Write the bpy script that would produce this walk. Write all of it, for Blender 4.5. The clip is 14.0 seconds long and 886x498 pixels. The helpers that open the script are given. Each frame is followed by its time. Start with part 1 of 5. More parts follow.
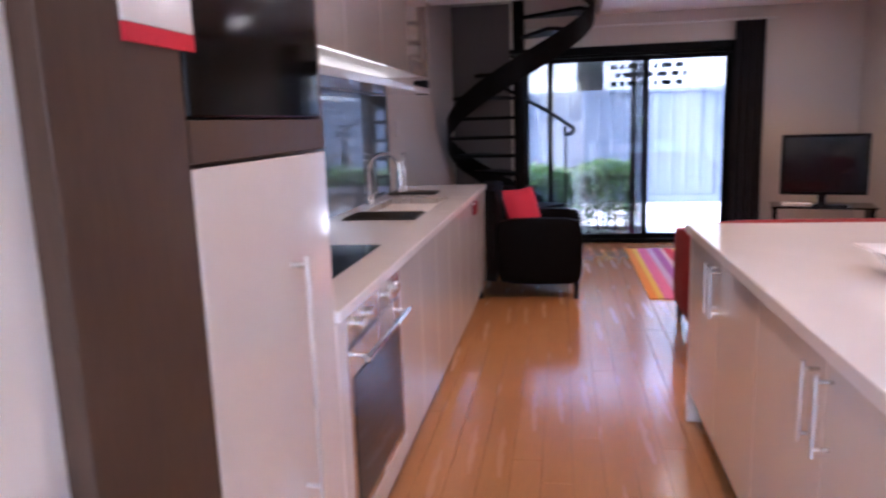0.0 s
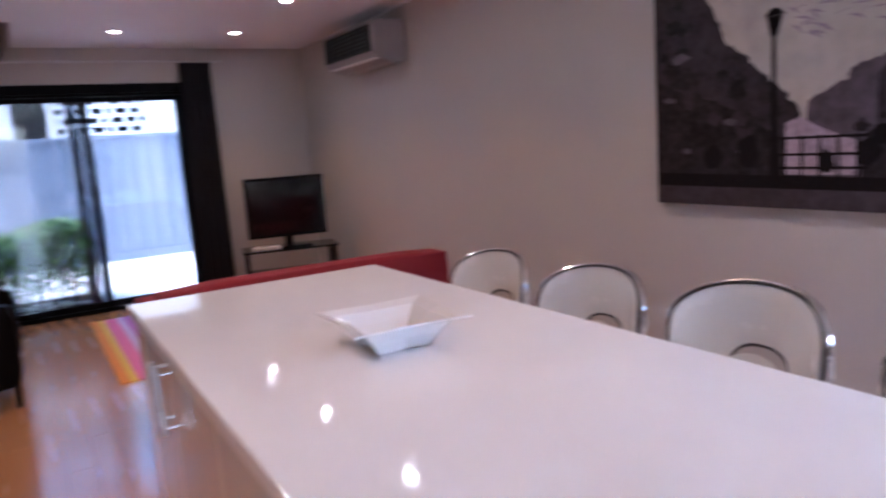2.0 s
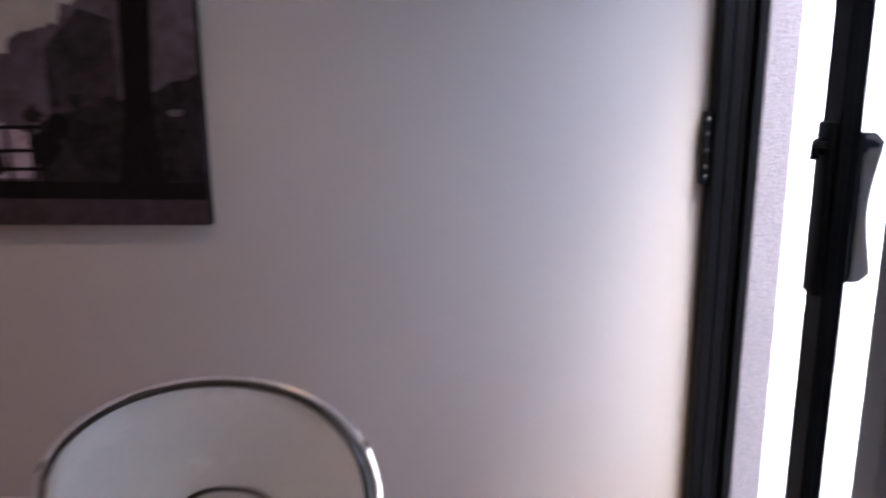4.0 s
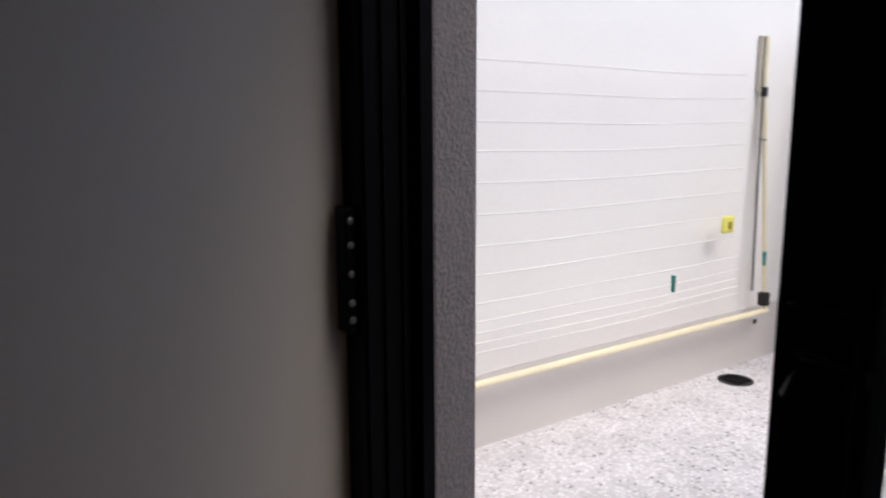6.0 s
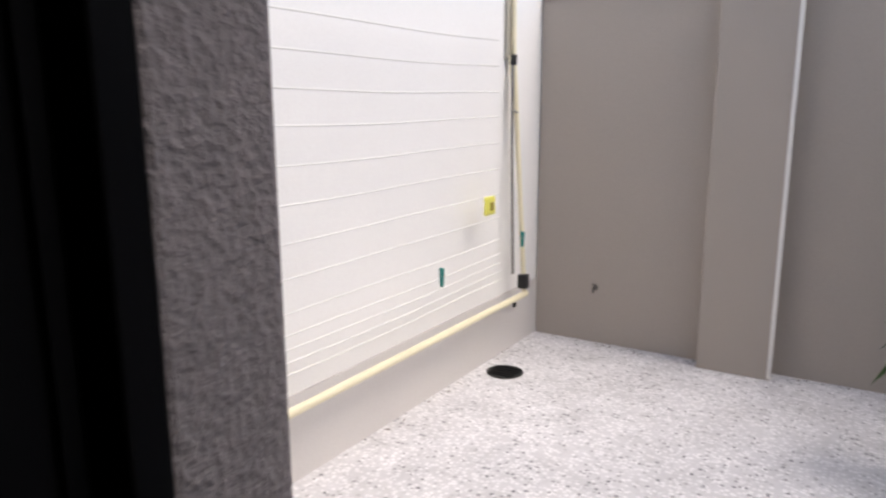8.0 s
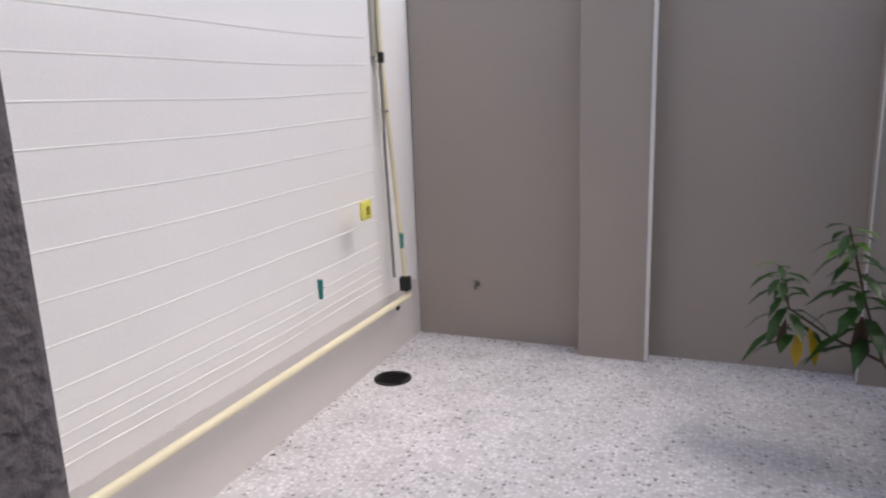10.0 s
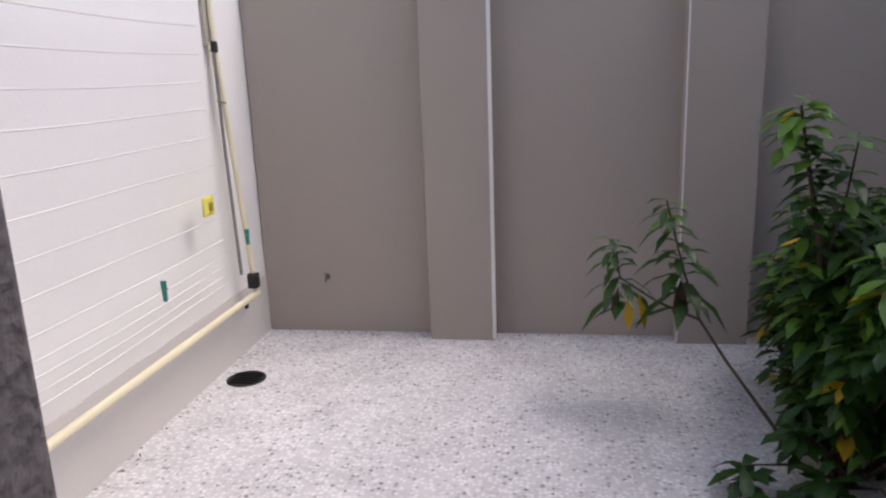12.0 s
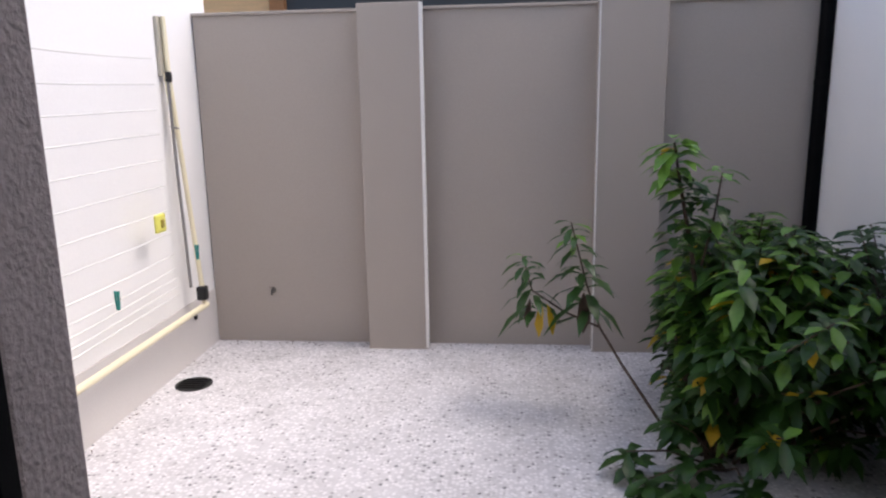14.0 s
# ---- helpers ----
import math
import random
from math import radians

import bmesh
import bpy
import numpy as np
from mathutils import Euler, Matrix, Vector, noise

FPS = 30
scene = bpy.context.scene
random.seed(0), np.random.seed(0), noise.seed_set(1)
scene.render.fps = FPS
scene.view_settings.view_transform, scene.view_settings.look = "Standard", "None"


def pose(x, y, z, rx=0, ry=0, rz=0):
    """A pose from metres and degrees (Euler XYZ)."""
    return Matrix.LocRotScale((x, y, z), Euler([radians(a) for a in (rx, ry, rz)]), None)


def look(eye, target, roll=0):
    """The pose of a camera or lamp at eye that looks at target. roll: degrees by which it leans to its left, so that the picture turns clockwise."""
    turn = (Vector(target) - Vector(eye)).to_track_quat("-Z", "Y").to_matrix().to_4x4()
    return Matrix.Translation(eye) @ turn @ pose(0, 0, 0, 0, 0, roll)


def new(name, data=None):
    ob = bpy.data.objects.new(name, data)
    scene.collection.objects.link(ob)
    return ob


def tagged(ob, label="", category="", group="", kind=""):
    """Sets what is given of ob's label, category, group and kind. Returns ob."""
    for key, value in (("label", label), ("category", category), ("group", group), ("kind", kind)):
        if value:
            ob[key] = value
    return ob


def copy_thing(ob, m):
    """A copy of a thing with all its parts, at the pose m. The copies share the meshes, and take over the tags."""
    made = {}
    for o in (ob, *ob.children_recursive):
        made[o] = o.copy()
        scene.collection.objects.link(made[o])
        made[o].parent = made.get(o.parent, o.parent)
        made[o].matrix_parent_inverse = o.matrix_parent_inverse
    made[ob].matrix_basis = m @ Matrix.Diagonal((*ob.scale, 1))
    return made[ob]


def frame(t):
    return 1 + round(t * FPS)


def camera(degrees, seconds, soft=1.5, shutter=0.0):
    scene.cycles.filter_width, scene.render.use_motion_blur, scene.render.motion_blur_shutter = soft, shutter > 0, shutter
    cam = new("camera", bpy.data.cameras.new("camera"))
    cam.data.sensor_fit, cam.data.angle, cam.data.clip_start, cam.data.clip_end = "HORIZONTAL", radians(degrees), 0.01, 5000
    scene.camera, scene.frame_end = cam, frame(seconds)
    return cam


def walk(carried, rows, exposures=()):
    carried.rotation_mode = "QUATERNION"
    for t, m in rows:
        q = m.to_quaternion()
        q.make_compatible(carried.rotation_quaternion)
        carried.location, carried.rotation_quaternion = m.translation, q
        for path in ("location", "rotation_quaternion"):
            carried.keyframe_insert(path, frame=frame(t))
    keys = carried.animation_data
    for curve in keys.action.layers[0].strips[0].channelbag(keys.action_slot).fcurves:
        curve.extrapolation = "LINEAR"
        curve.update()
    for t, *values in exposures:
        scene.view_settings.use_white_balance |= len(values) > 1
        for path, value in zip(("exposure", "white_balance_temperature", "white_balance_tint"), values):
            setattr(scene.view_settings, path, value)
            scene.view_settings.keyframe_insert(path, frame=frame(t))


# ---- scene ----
cam = camera(64.38, 14.0, soft=2.2, shutter=0.5)

PATH = [
    (0.0, pose(-0.299, 0.033, 1.403, 79.76, 1.88, 9.46)),
    (0.5, pose(-0.288, 0.136, 1.423, 80.13, 2.48, 0.44)),
    (1.0, pose(-0.247, 0.334, 1.430, 80.71, 3.16, -8.67)),
    (1.5, pose(-0.121, 0.532, 1.415, 81.27, 3.98, -18.30)),
    (2.0, pose(-0.007, 0.691, 1.406, 81.21, 4.06, -31.18)),
    (2.5, pose(0.137, 0.815, 1.410, 79.95, 4.46, -46.36)),
    (3.0, pose(0.316, 0.851, 1.355, 79.24, 4.30, -61.11)),
    (3.6, pose(0.500, 0.798, 1.395, 77.94, 1.45, -76.05)),
    (4.2, pose(0.859, 0.872, 1.384, 78.02, 0.38, -91.89)),
    (6.3, pose(1.916, 0.690, 1.467, 80.70, 0.29, -128.45)),
    (6.5, pose(1.986, 0.657, 1.453, 80.69, 0.33, -130.73)),
    (7.0, pose(2.143, 0.542, 1.458, 79.92, 0.31, -136.22)),
    (7.5, pose(2.262, 0.441, 1.456, 79.54, 0.18, -141.38)),
    (8.0, pose(2.450, 0.306, 1.438, 78.52, 0.19, -147.86)),
    (10.3, pose(2.523, 0.190, 1.491, 77.20, 2.19, -161.11)),
    (10.5, pose(2.544, 0.186, 1.491, 76.86, 2.33, -163.65)),
    (11.0, pose(2.597, 0.164, 1.477, 76.36, 2.67, -168.68)),
    (11.5, pose(2.606, 0.171, 1.468, 76.32, 2.61, -171.00)),
    (12.0, pose(2.552, 0.241, 1.469, 76.65, 2.12, -171.58)),
    (12.5, pose(2.520, 0.326, 1.480, 76.98, 1.75, -172.64)),
    (13.0, pose(2.494, 0.381, 1.507, 77.08, 1.74, -173.99)),
    (13.5, pose(2.439, 0.477, 1.515, 77.61, 1.25, -174.54)),
    (14.0, pose(2.354, 0.589, 1.526, 78.20, 1.02, -174.68)),
]
walk(cam, PATH, exposures=[(0.0, 4.85, 5600, 18), (0.5, 4.6, 5600, 17), (1.0, 4.60, 5500, 16), (2.0, 4.44, 5300, 16), (2.6, 4.42, 5050, 13), (3.0, 4.42, 5250, 13), (3.5, 3.78, 5800, 14), (4.0, 3.60, 5800, 14), (4.2, 3.40, 5750, 14), (6.3, 0.60, 6550, 9), (7.0, 0.70, 6650, 9), (7.5, 0.76, 6700, 9), (8.2, 0.76, 6650, 9), (10.5, 0.32, 6500, 13), (12.0, 0.52, 6550, 14), (13.0, 0.68, 6550, 14), (14.0, 0.90, 6550, 13)])

# ---- daylight: bright overcast, and the ceiling downlights ----
world = bpy.data.worlds.new("sky")
scene.world = world
world.use_nodes = True
wn = world.node_tree
sky = wn.nodes.new("ShaderNodeTexSky")
sky.sky_type = "NISHITA"
sky.sun_disc = False
sky.sun_elevation, sky.sun_rotation = radians(58), radians(266)
sky.air_density, sky.dust_density = 1.0, 3.0
wn.links.new(sky.outputs[0], wn.nodes["Background"].inputs[0])
wn.nodes["Background"].inputs[1].default_value = 0.15
sun = new("sun", bpy.data.lights.new("sun", "SUN"))
sun.data.energy, sun.data.angle, sun.data.color = 0.8, radians(32), (1.0, 0.97, 0.93)
sun.matrix_world = look((-6.2, -0.4, 10), (0, 0, 0))


# ---- helpers for meshes ----
def box(bm, x0, y0, z0, x1, y1, z1, bevel=0.0, seg=2):
    """Adds a box between two corners, with rounded edges."""
    m = Matrix.Translation(((x0 + x1) / 2, (y0 + y1) / 2, (z0 + z1) / 2)) @ Matrix.Diagonal((x1 - x0, y1 - y0, z1 - z0, 1))
    vs = bmesh.ops.create_cube(bm, size=1, matrix=m)["verts"]
    if bevel:
        es = list({e for v in vs for e in v.link_edges})
        bmesh.ops.bevel(bm, geom=es, offset=bevel, segments=seg, affect="EDGES", profile=0.5)
    return bm


def tube(bm, pts, r, sides=10, caps=True):
    """Adds a round bar along points; r may be a list, one radius a point."""
    pts = [Vector(p) for p in pts]
    rs = r if isinstance(r, (list, tuple)) else [r] * len(pts)
    rings, side = [], None
    for i, p in enumerate(pts):
        d = (pts[min(i + 1, len(pts) - 1)] - pts[max(i - 1, 0)]).normalized()
        if side is None:
            side = d.orthogonal().normalized()
        side = (side - d * side.dot(d)).normalized()
        up = d.cross(side)
        rings.append([bm.verts.new(p + rs[i] * (math.cos(a) * side + math.sin(a) * up)) for a in [2 * math.pi * k / sides for k in range(sides)]])
    for a, b in zip(rings, rings[1:]):
        for k in range(sides):
            bm.faces.new((a[k], a[(k + 1) % sides], b[(k + 1) % sides], b[k]))
    if caps:
        bm.faces.new(rings[0][::-1])
        bm.faces.new(rings[-1])
    return bm


def lathe(bm, profile, centre=(0, 0, 0), sides=28):
    """Adds a turned shape from (radius, height) pairs."""
    c = Vector(centre)
    rings = [[bm.verts.new(c + Vector((r * math.cos(a), r * math.sin(a), z))) for a in [2 * math.pi * k / sides for k in range(sides)]] for r, z in profile]
    for a, b in zip(rings, rings[1:]):
        for k in range(sides):
            bm.faces.new((a[k], a[(k + 1) % sides], b[(k + 1) % sides], b[k]))
    bm.faces.new(rings[0][::-1])
    bm.faces.new(rings[-1])
    return bm


def prism(bm, pts, z0, z1):
    """Adds an upright prism over a plan of (x, y) corners, counter-clockwise."""
    lo = [bm.verts.new((x, y, z0)) for x, y in pts]
    hi = [bm.verts.new((x, y, z1)) for x, y in pts]
    n = len(pts)
    bm.faces.new(lo[::-1])
    bm.faces.new(hi)
    for k in range(n):
        bm.faces.new((lo[k], lo[(k + 1) % n], hi[(k + 1) % n], hi[k]))
    return bm


def finish(name, bm, material, smooth=False):
    bmesh.ops.recalc_face_normals(bm, faces=bm.faces)
    me = bpy.data.meshes.new(name)
    bm.to_mesh(me)
    bm.free()
    me.materials.append(material)
    if smooth:
        for f in me.polygons:
            f.use_smooth = True
        me.set_sharp_from_angle(angle=radians(40))
    return new(name, me)


def part(name, bm, material, parent, label="", smooth=False):
    ob = finish(name, bm, material, smooth)
    ob.parent = parent
    ob.matrix_parent_inverse = parent.matrix_world.inverted()
    return tagged(ob, label)


def thing(name, at, label, category, group="", kind=""):
    ob = new(name)
    ob.empty_display_size = 0.1
    ob.matrix_world = Matrix.Translation(at)
    return tagged(ob, label, category, group, kind)


def structure(name, bm, material, label, smooth=False):
    return tagged(finish(name, bm, material, smooth), label, "", "", "structure")


B = bmesh.new


# ---- materials ----
def mat(name, color, rough=0.5, metal=0.0, vary=0.06, scale=3.0, grain=60.0, bump=0.05, coat=0.0, stretch=(1, 1, 1), pieces=0.0, spec=0.5):
    """A painted, worn surface: colour varied at two scales, gloss varied, fine relief."""
    m = bpy.data.materials.new(name)
    m.use_nodes = True
    t, p = m.node_tree, m.node_tree.nodes["Principled BSDF"]
    n, ln = t.nodes.new, t.links.new
    co = n("ShaderNodeTexCoord")
    mp = n("ShaderNodeMapping")
    mp.inputs["Scale"].default_value = stretch
    ln(co.outputs["Object"], mp.inputs[0])
    big, fine = n("ShaderNodeTexNoise"), n("ShaderNodeTexNoise")
    big.inputs["Scale"].default_value, fine.inputs["Scale"].default_value = scale, grain
    big.inputs["Detail"].default_value, fine.inputs["Detail"].default_value = 5, 3
    for q in (big, fine):
        ln(mp.outputs[0], q.inputs["Vector"])
    add = n("ShaderNodeMath")
    add.operation = "ADD"
    ln(big.outputs[0], add.inputs[0])
    ln(fine.outputs[0], add.inputs[1])
    last = add
    if pieces:
        info, k = n("ShaderNodeObjectInfo"), n("ShaderNodeMath")
        k.operation, k.inputs[1].default_value = "MULTIPLY_ADD", pieces
        ln(info.outputs["Random"], k.inputs[0])
        ln(add.outputs[0], k.inputs[2])
        last = k
    rng = n("ShaderNodeMapRange")
    rng.inputs["From Min"].default_value, rng.inputs["From Max"].default_value = 0.5, 1.5 + pieces
    rng.inputs["To Min"].default_value, rng.inputs["To Max"].default_value = 1 - vary, 1 + vary
    ln(last.outputs[0], rng.inputs["Value"])
    mul = n("ShaderNodeVectorMath")
    mul.operation = "SCALE"
    mul.inputs[0].default_value = color
    ln(rng.outputs[0], mul.inputs["Scale"])
    ln(mul.outputs[0], p.inputs["Base Color"])
    rr = n("ShaderNodeMapRange")
    rr.inputs["From Min"].default_value, rr.inputs["From Max"].default_value = 0.3, 0.7
    rr.inputs["To Min"].default_value, rr.inputs["To Max"].default_value = max(rough - 0.06, 0.02), min(rough + 0.06, 1)
    ln(big.outputs[0], rr.inputs["Value"])
    ln(rr.outputs[0], p.inputs["Roughness"])
    p.inputs["Metallic"].default_value, p.inputs["Coat Weight"].default_value = metal, coat
    p.inputs["Specular IOR Level"].default_value = spec
    if bump:
        b = n("ShaderNodeBump")
        b.inputs["Strength"].default_value, b.inputs["Distance"].default_value = bump, 0.004
        ln(fine.outputs[0], b.inputs["Height"])
        ln(b.outputs[0], p.inputs["Normal"])
    return m


def glass(name, tint=(0.93, 0.97, 0.96), rough=0.0):
    m = bpy.data.materials.new(name)
    m.use_nodes = True
    p = m.node_tree.nodes["Principled BSDF"]
    p.inputs["Base Color"].default_value = (*tint, 1)
    p.inputs["Transmission Weight"].default_value, p.inputs["Roughness"].default_value, p.inputs["IOR"].default_value = 1, rough, 1.45
    return m


def glow(name, color, strength):
    m = bpy.data.materials.new(name)
    m.use_nodes = True
    p = m.node_tree.nodes["Principled BSDF"]
    p.inputs["Emission Color"].default_value, p.inputs["Emission Strength"].default_value = (*color, 1), strength
    return m


def aggregate(name, pale, dark, size, mortar, rough=0.75):
    """Exposed pebbles in concrete."""
    m = mat(name, pale, rough, 0, 0.1, 1.2, 30, 0)
    t, p = m.node_tree, m.node_tree.nodes["Principled BSDF"]
    n, ln = t.nodes.new, t.links.new
    co, v, w = n("ShaderNodeTexCoord"), n("ShaderNodeTexVoronoi"), n("ShaderNodeTexNoise")
    v.inputs["Scale"].default_value = 1 / size
    w.inputs["Scale"].default_value, w.inputs["Detail"].default_value, w.inputs["Roughness"].default_value = 3.0, 8, 0.7
    ln(co.outputs["Object"], v.inputs["Vector"])
    ln(co.outputs["Object"], w.inputs["Vector"])
    sep, ramp = n("ShaderNodeSeparateColor"), n("ShaderNodeValToRGB")
    ln(v.outputs["Color"], sep.inputs[0])
    ln(sep.outputs[0], ramp.inputs[0])
    e = ramp.color_ramp.elements
    e[0].position, e[0].color = 0.0, (*dark, 1)
    e[1].position, e[1].color = 0.36, (*pale, 1)
    x = ramp.color_ramp.elements.new(0.14)
    x.color = (*[(a + b) / 2 for a, b in zip(pale, dark)], 1)
    gap = n("ShaderNodeMapRange")
    gap.inputs["From Min"].default_value, gap.inputs["From Max"].default_value = 0.25, 0.6
    ln(v.outputs["Distance"], gap.inputs["Value"])
    mix = n("ShaderNodeMix")
    mix.data_type = "RGBA"
    mix.inputs["B"].default_value = (*mortar, 1)
    ln(gap.outputs[0], mix.inputs["Factor"])
    ln(ramp.outputs[0], mix.inputs["A"])
    st = n("ShaderNodeMapRange")
    st.inputs["From Min"].default_value, st.inputs["From Max"].default_value = 0.35, 0.65
    st.inputs["To Min"].default_value, st.inputs["To Max"].default_value = 0.84, 1.06
    ln(w.outputs[0], st.inputs["Value"])
    sc = n("ShaderNodeVectorMath")
    sc.operation = "SCALE"
    ln(mix.outputs["Result"], sc.inputs[0])
    ln(st.outputs[0], sc.inputs["Scale"])
    ln(sc.outputs[0], p.inputs["Base Color"])
    b = n("ShaderNodeBump")
    b.inputs["Strength"].default_value, b.inputs["Distance"].default_value, b.invert = 0.6, 0.004, True
    ln(v.outputs["Distance"], b.inputs["Height"])
    ln(b.outputs[0], p.inputs["Normal"])
    return m


M_WALL = mat("wall_paint", (0.49, 0.446, 0.40), 0.6, vary=0.04, scale=0.7, grain=220, bump=0.06)
M_WHITE = mat("white_paint", (0.80, 0.79, 0.78), 0.55, vary=0.03, scale=0.8, grain=200, bump=0.05)
M_CEIL = mat("ceiling_paint", (0.82, 0.80, 0.79), 0.7, vary=0.02, scale=0.6, grain=200, bump=0.03)
M_WENGE = mat("dark_timber_veneer", (0.085, 0.052, 0.036), 0.42, vary=0.28, scale=6, grain=40, bump=0.05, stretch=(6, 6, 0.4), spec=0.25)
M_GLOSS = mat("white_gloss_laminate", (0.76, 0.72, 0.70), 0.12, vary=0.015, scale=0.8, grain=20, bump=0.0, coat=0.6)
M_GLOSSUP = mat("beige_mirror_gloss_laminate", (0.50, 0.43, 0.39), 0.05, vary=0.02, scale=0.8, grain=20, bump=0.0, coat=1.0, spec=1.0)
M_STONE = mat("pale_engineered_stone", (0.87, 0.86, 0.875), 0.035, vary=0.05, scale=4, grain=350, bump=0.0)
M_STEEL = mat("brushed_steel", (0.62, 0.60, 0.58), 0.28, 1.0, 0.08, 5, 150, 0.05, stretch=(1, 1, 0.1))
M_CHROME = mat("chrome", (0.80, 0.80, 0.80), 0.07, 1.0, 0.03, 4, 60, 0)
M_BLACK = mat("black_powdercoat", (0.003, 0.003, 0.0035), 0.5, vary=0.2, scale=6, grain=300, bump=0.04, spec=0.05)
M_BLACKGLASS = mat("black_glass", (0.004, 0.004, 0.0045), 0.06, vary=0.1, scale=3, grain=30, bump=0, spec=0.22)
M_DARKMETAL = mat("dark_steel", (0.006, 0.0055, 0.0055), 0.5, 0.0, 0.2, 6, 120, 0.05, spec=0.05)
M_TAP = mat("dull_metal", (0.16, 0.15, 0.14), 0.4, 0.8, 0.2, 20, 120, 0.05)
M_LEATHER = mat("black_leather", (0.004, 0.003, 0.003), 0.6, vary=0.25, scale=5, grain=90, bump=0.15, spec=0.04)
M_RED = mat("red_fabric", (0.19, 0.005, 0.013), 0.85, vary=0.15, scale=5, grain=260, bump=0.3)
M_REDCUSH = mat("red_cushion_fabric", (0.62, 0.02, 0.045), 0.8, vary=0.12, scale=6, grain=260, bump=0.3)
M_SHELL = mat("white_leatherette", (0.80, 0.77, 0.71), 0.25, vary=0.05, scale=5, grain=140, bump=0.06)
M_PIPING = mat("dark_piping", (0.028, 0.024, 0.022), 0.5, vary=0.1)
M_PORCELAIN = mat("white_porcelain", (0.83, 0.83, 0.84), 0.12, vary=0.02, scale=3, grain=40, bump=0, coat=0.6)
M_FLOOR = mat("oiled_timber", (0.47, 0.23, 0.09), 0.24, vary=0.11, scale=1.6, grain=14, bump=0.015, coat=0.6, stretch=(7, 0.7, 1), pieces=0.18)
M_FLOOR.node_tree.nodes["Principled BSDF"].inputs["Coat Roughness"].default_value = 0.14
M_SUBFLOOR = mat("subfloor", (0.12, 0.07, 0.04), 0.8, vary=0.2)
M_CURTAIN = mat("dark_curtain", (0.028, 0.026, 0.034), 0.9, vary=0.2, scale=8, grain=300, bump=0.2)
M_SPLASH = mat("blue_grey_glass_splashback", (0.13, 0.175, 0.215), 0.06, vary=0.02, bump=0, coat=0.6)
M_RENDER = mat("coarse_grey_render", (0.186, 0.167, 0.174), 0.9, vary=0.26, scale=60, grain=130, bump=1.0)
M_RENDER.node_tree.nodes["Bump"].inputs["Distance"].default_value = 0.004
M_FENCE = mat("taupe_render", (0.40, 0.352, 0.308), 0.85, vary=0.07, scale=0.9, grain=140, bump=0.18)
M_FENCEEDGE = mat("pale_corner_bead", (0.78, 0.76, 0.73), 0.6, vary=0.05)
M_COURTWHITE = mat("white_masonry_paint", (0.85, 0.835, 0.825), 0.7, vary=0.035, scale=1.3, grain=90, bump=0.12)
M_PLINTH = mat("pale_grey_masonry_paint", (0.62, 0.59, 0.575), 0.75, vary=0.06, scale=2, grain=90, bump=0.12)
M_CREAM = mat("cream_enamel", (0.80, 0.73, 0.52), 0.35, vary=0.05, scale=8, grain=100, bump=0.02)
M_CREAMGREY = mat("grey_cream_enamel", (0.42, 0.39, 0.32), 0.4, vary=0.06, scale=8, grain=100, bump=0.02)
M_LINEGREY = mat("grey_enamel", (0.20, 0.19, 0.18), 0.45, vary=0.1, scale=8, grain=100, bump=0.02)
M_CORD = mat("white_cord", (0.74, 0.73, 0.70), 0.6, vary=0.04)
M_COURT = aggregate("pale_exposed_aggregate", (0.79, 0.77, 0.785), (0.16, 0.155, 0.17), 0.021, (0.60, 0.585, 0.60))
M_PATIO = mat("pale_concrete", (0.68, 0.66, 0.63), 0.8, vary=0.12, scale=1.5, grain=60, bump=0.1)
M_BLUEFENCE = mat("blue_grey_sheet_steel", (0.17, 0.20, 0.255), 0.5, vary=0.05, scale=1.5, grain=40, bump=0.02)
M_NEIGHBOUR = mat("cream_painted_masonry", (0.78, 0.73, 0.62), 0.8, vary=0.06, scale=1.0, grain=60, bump=0.1)
M_BLOCK = mat("white_concrete_block", (0.78, 0.77, 0.75), 0.8, vary=0.06, scale=3, grain=80, bump=0.1)
M_BROWN = mat("brown_timber", (0.36, 0.16, 0.06), 0.6, vary=0.3, scale=3, grain=30, bump=0.1, stretch=(1, 1, 8))
M_TAN = mat("pale_tan_timber", (0.80, 0.50, 0.25), 0.6, vary=0.2, scale=3, grain=30, bump=0.1, stretch=(1, 1, 8))
M_DARKROOF = mat("dark_grey_cladding", (0.05, 0.055, 0.06), 0.7, vary=0.15)
M_GREEN = mat("leaf_green", (0.031, 0.082, 0.014), 0.36, vary=0.35, scale=9, grain=60, bump=0.05, spec=0.45)
M_NEWLEAF = mat("young_leaf_green", (0.13, 0.27, 0.035), 0.38, vary=0.25, scale=9, grain=60, bump=0.05)
M_YELLOW = mat("yellow_leaf", (0.55, 0.36, 0.02), 0.5, vary=0.2, scale=9, grain=60, bump=0.05)
M_DEADLEAF = mat("brown_leaf", (0.06, 0.035, 0.02), 0.7, vary=0.3, scale=9)


def see_through(m, share):
    """Lets part of the light pass through a leaf."""
    t, p = m.node_tree, m.node_tree.nodes["Principled BSDF"]
    tr, mix = t.nodes.new("ShaderNodeBsdfTranslucent"), t.nodes.new("ShaderNodeMixShader")
    t.links.new(p.inputs["Base Color"].links[0].from_socket, tr.inputs["Color"])
    mix.inputs[0].default_value = share
    t.links.new(p.outputs[0], mix.inputs[1])
    t.links.new(tr.outputs[0], mix.inputs[2])
    t.links.new(mix.outputs[0], t.nodes["Material Output"].inputs["Surface"])


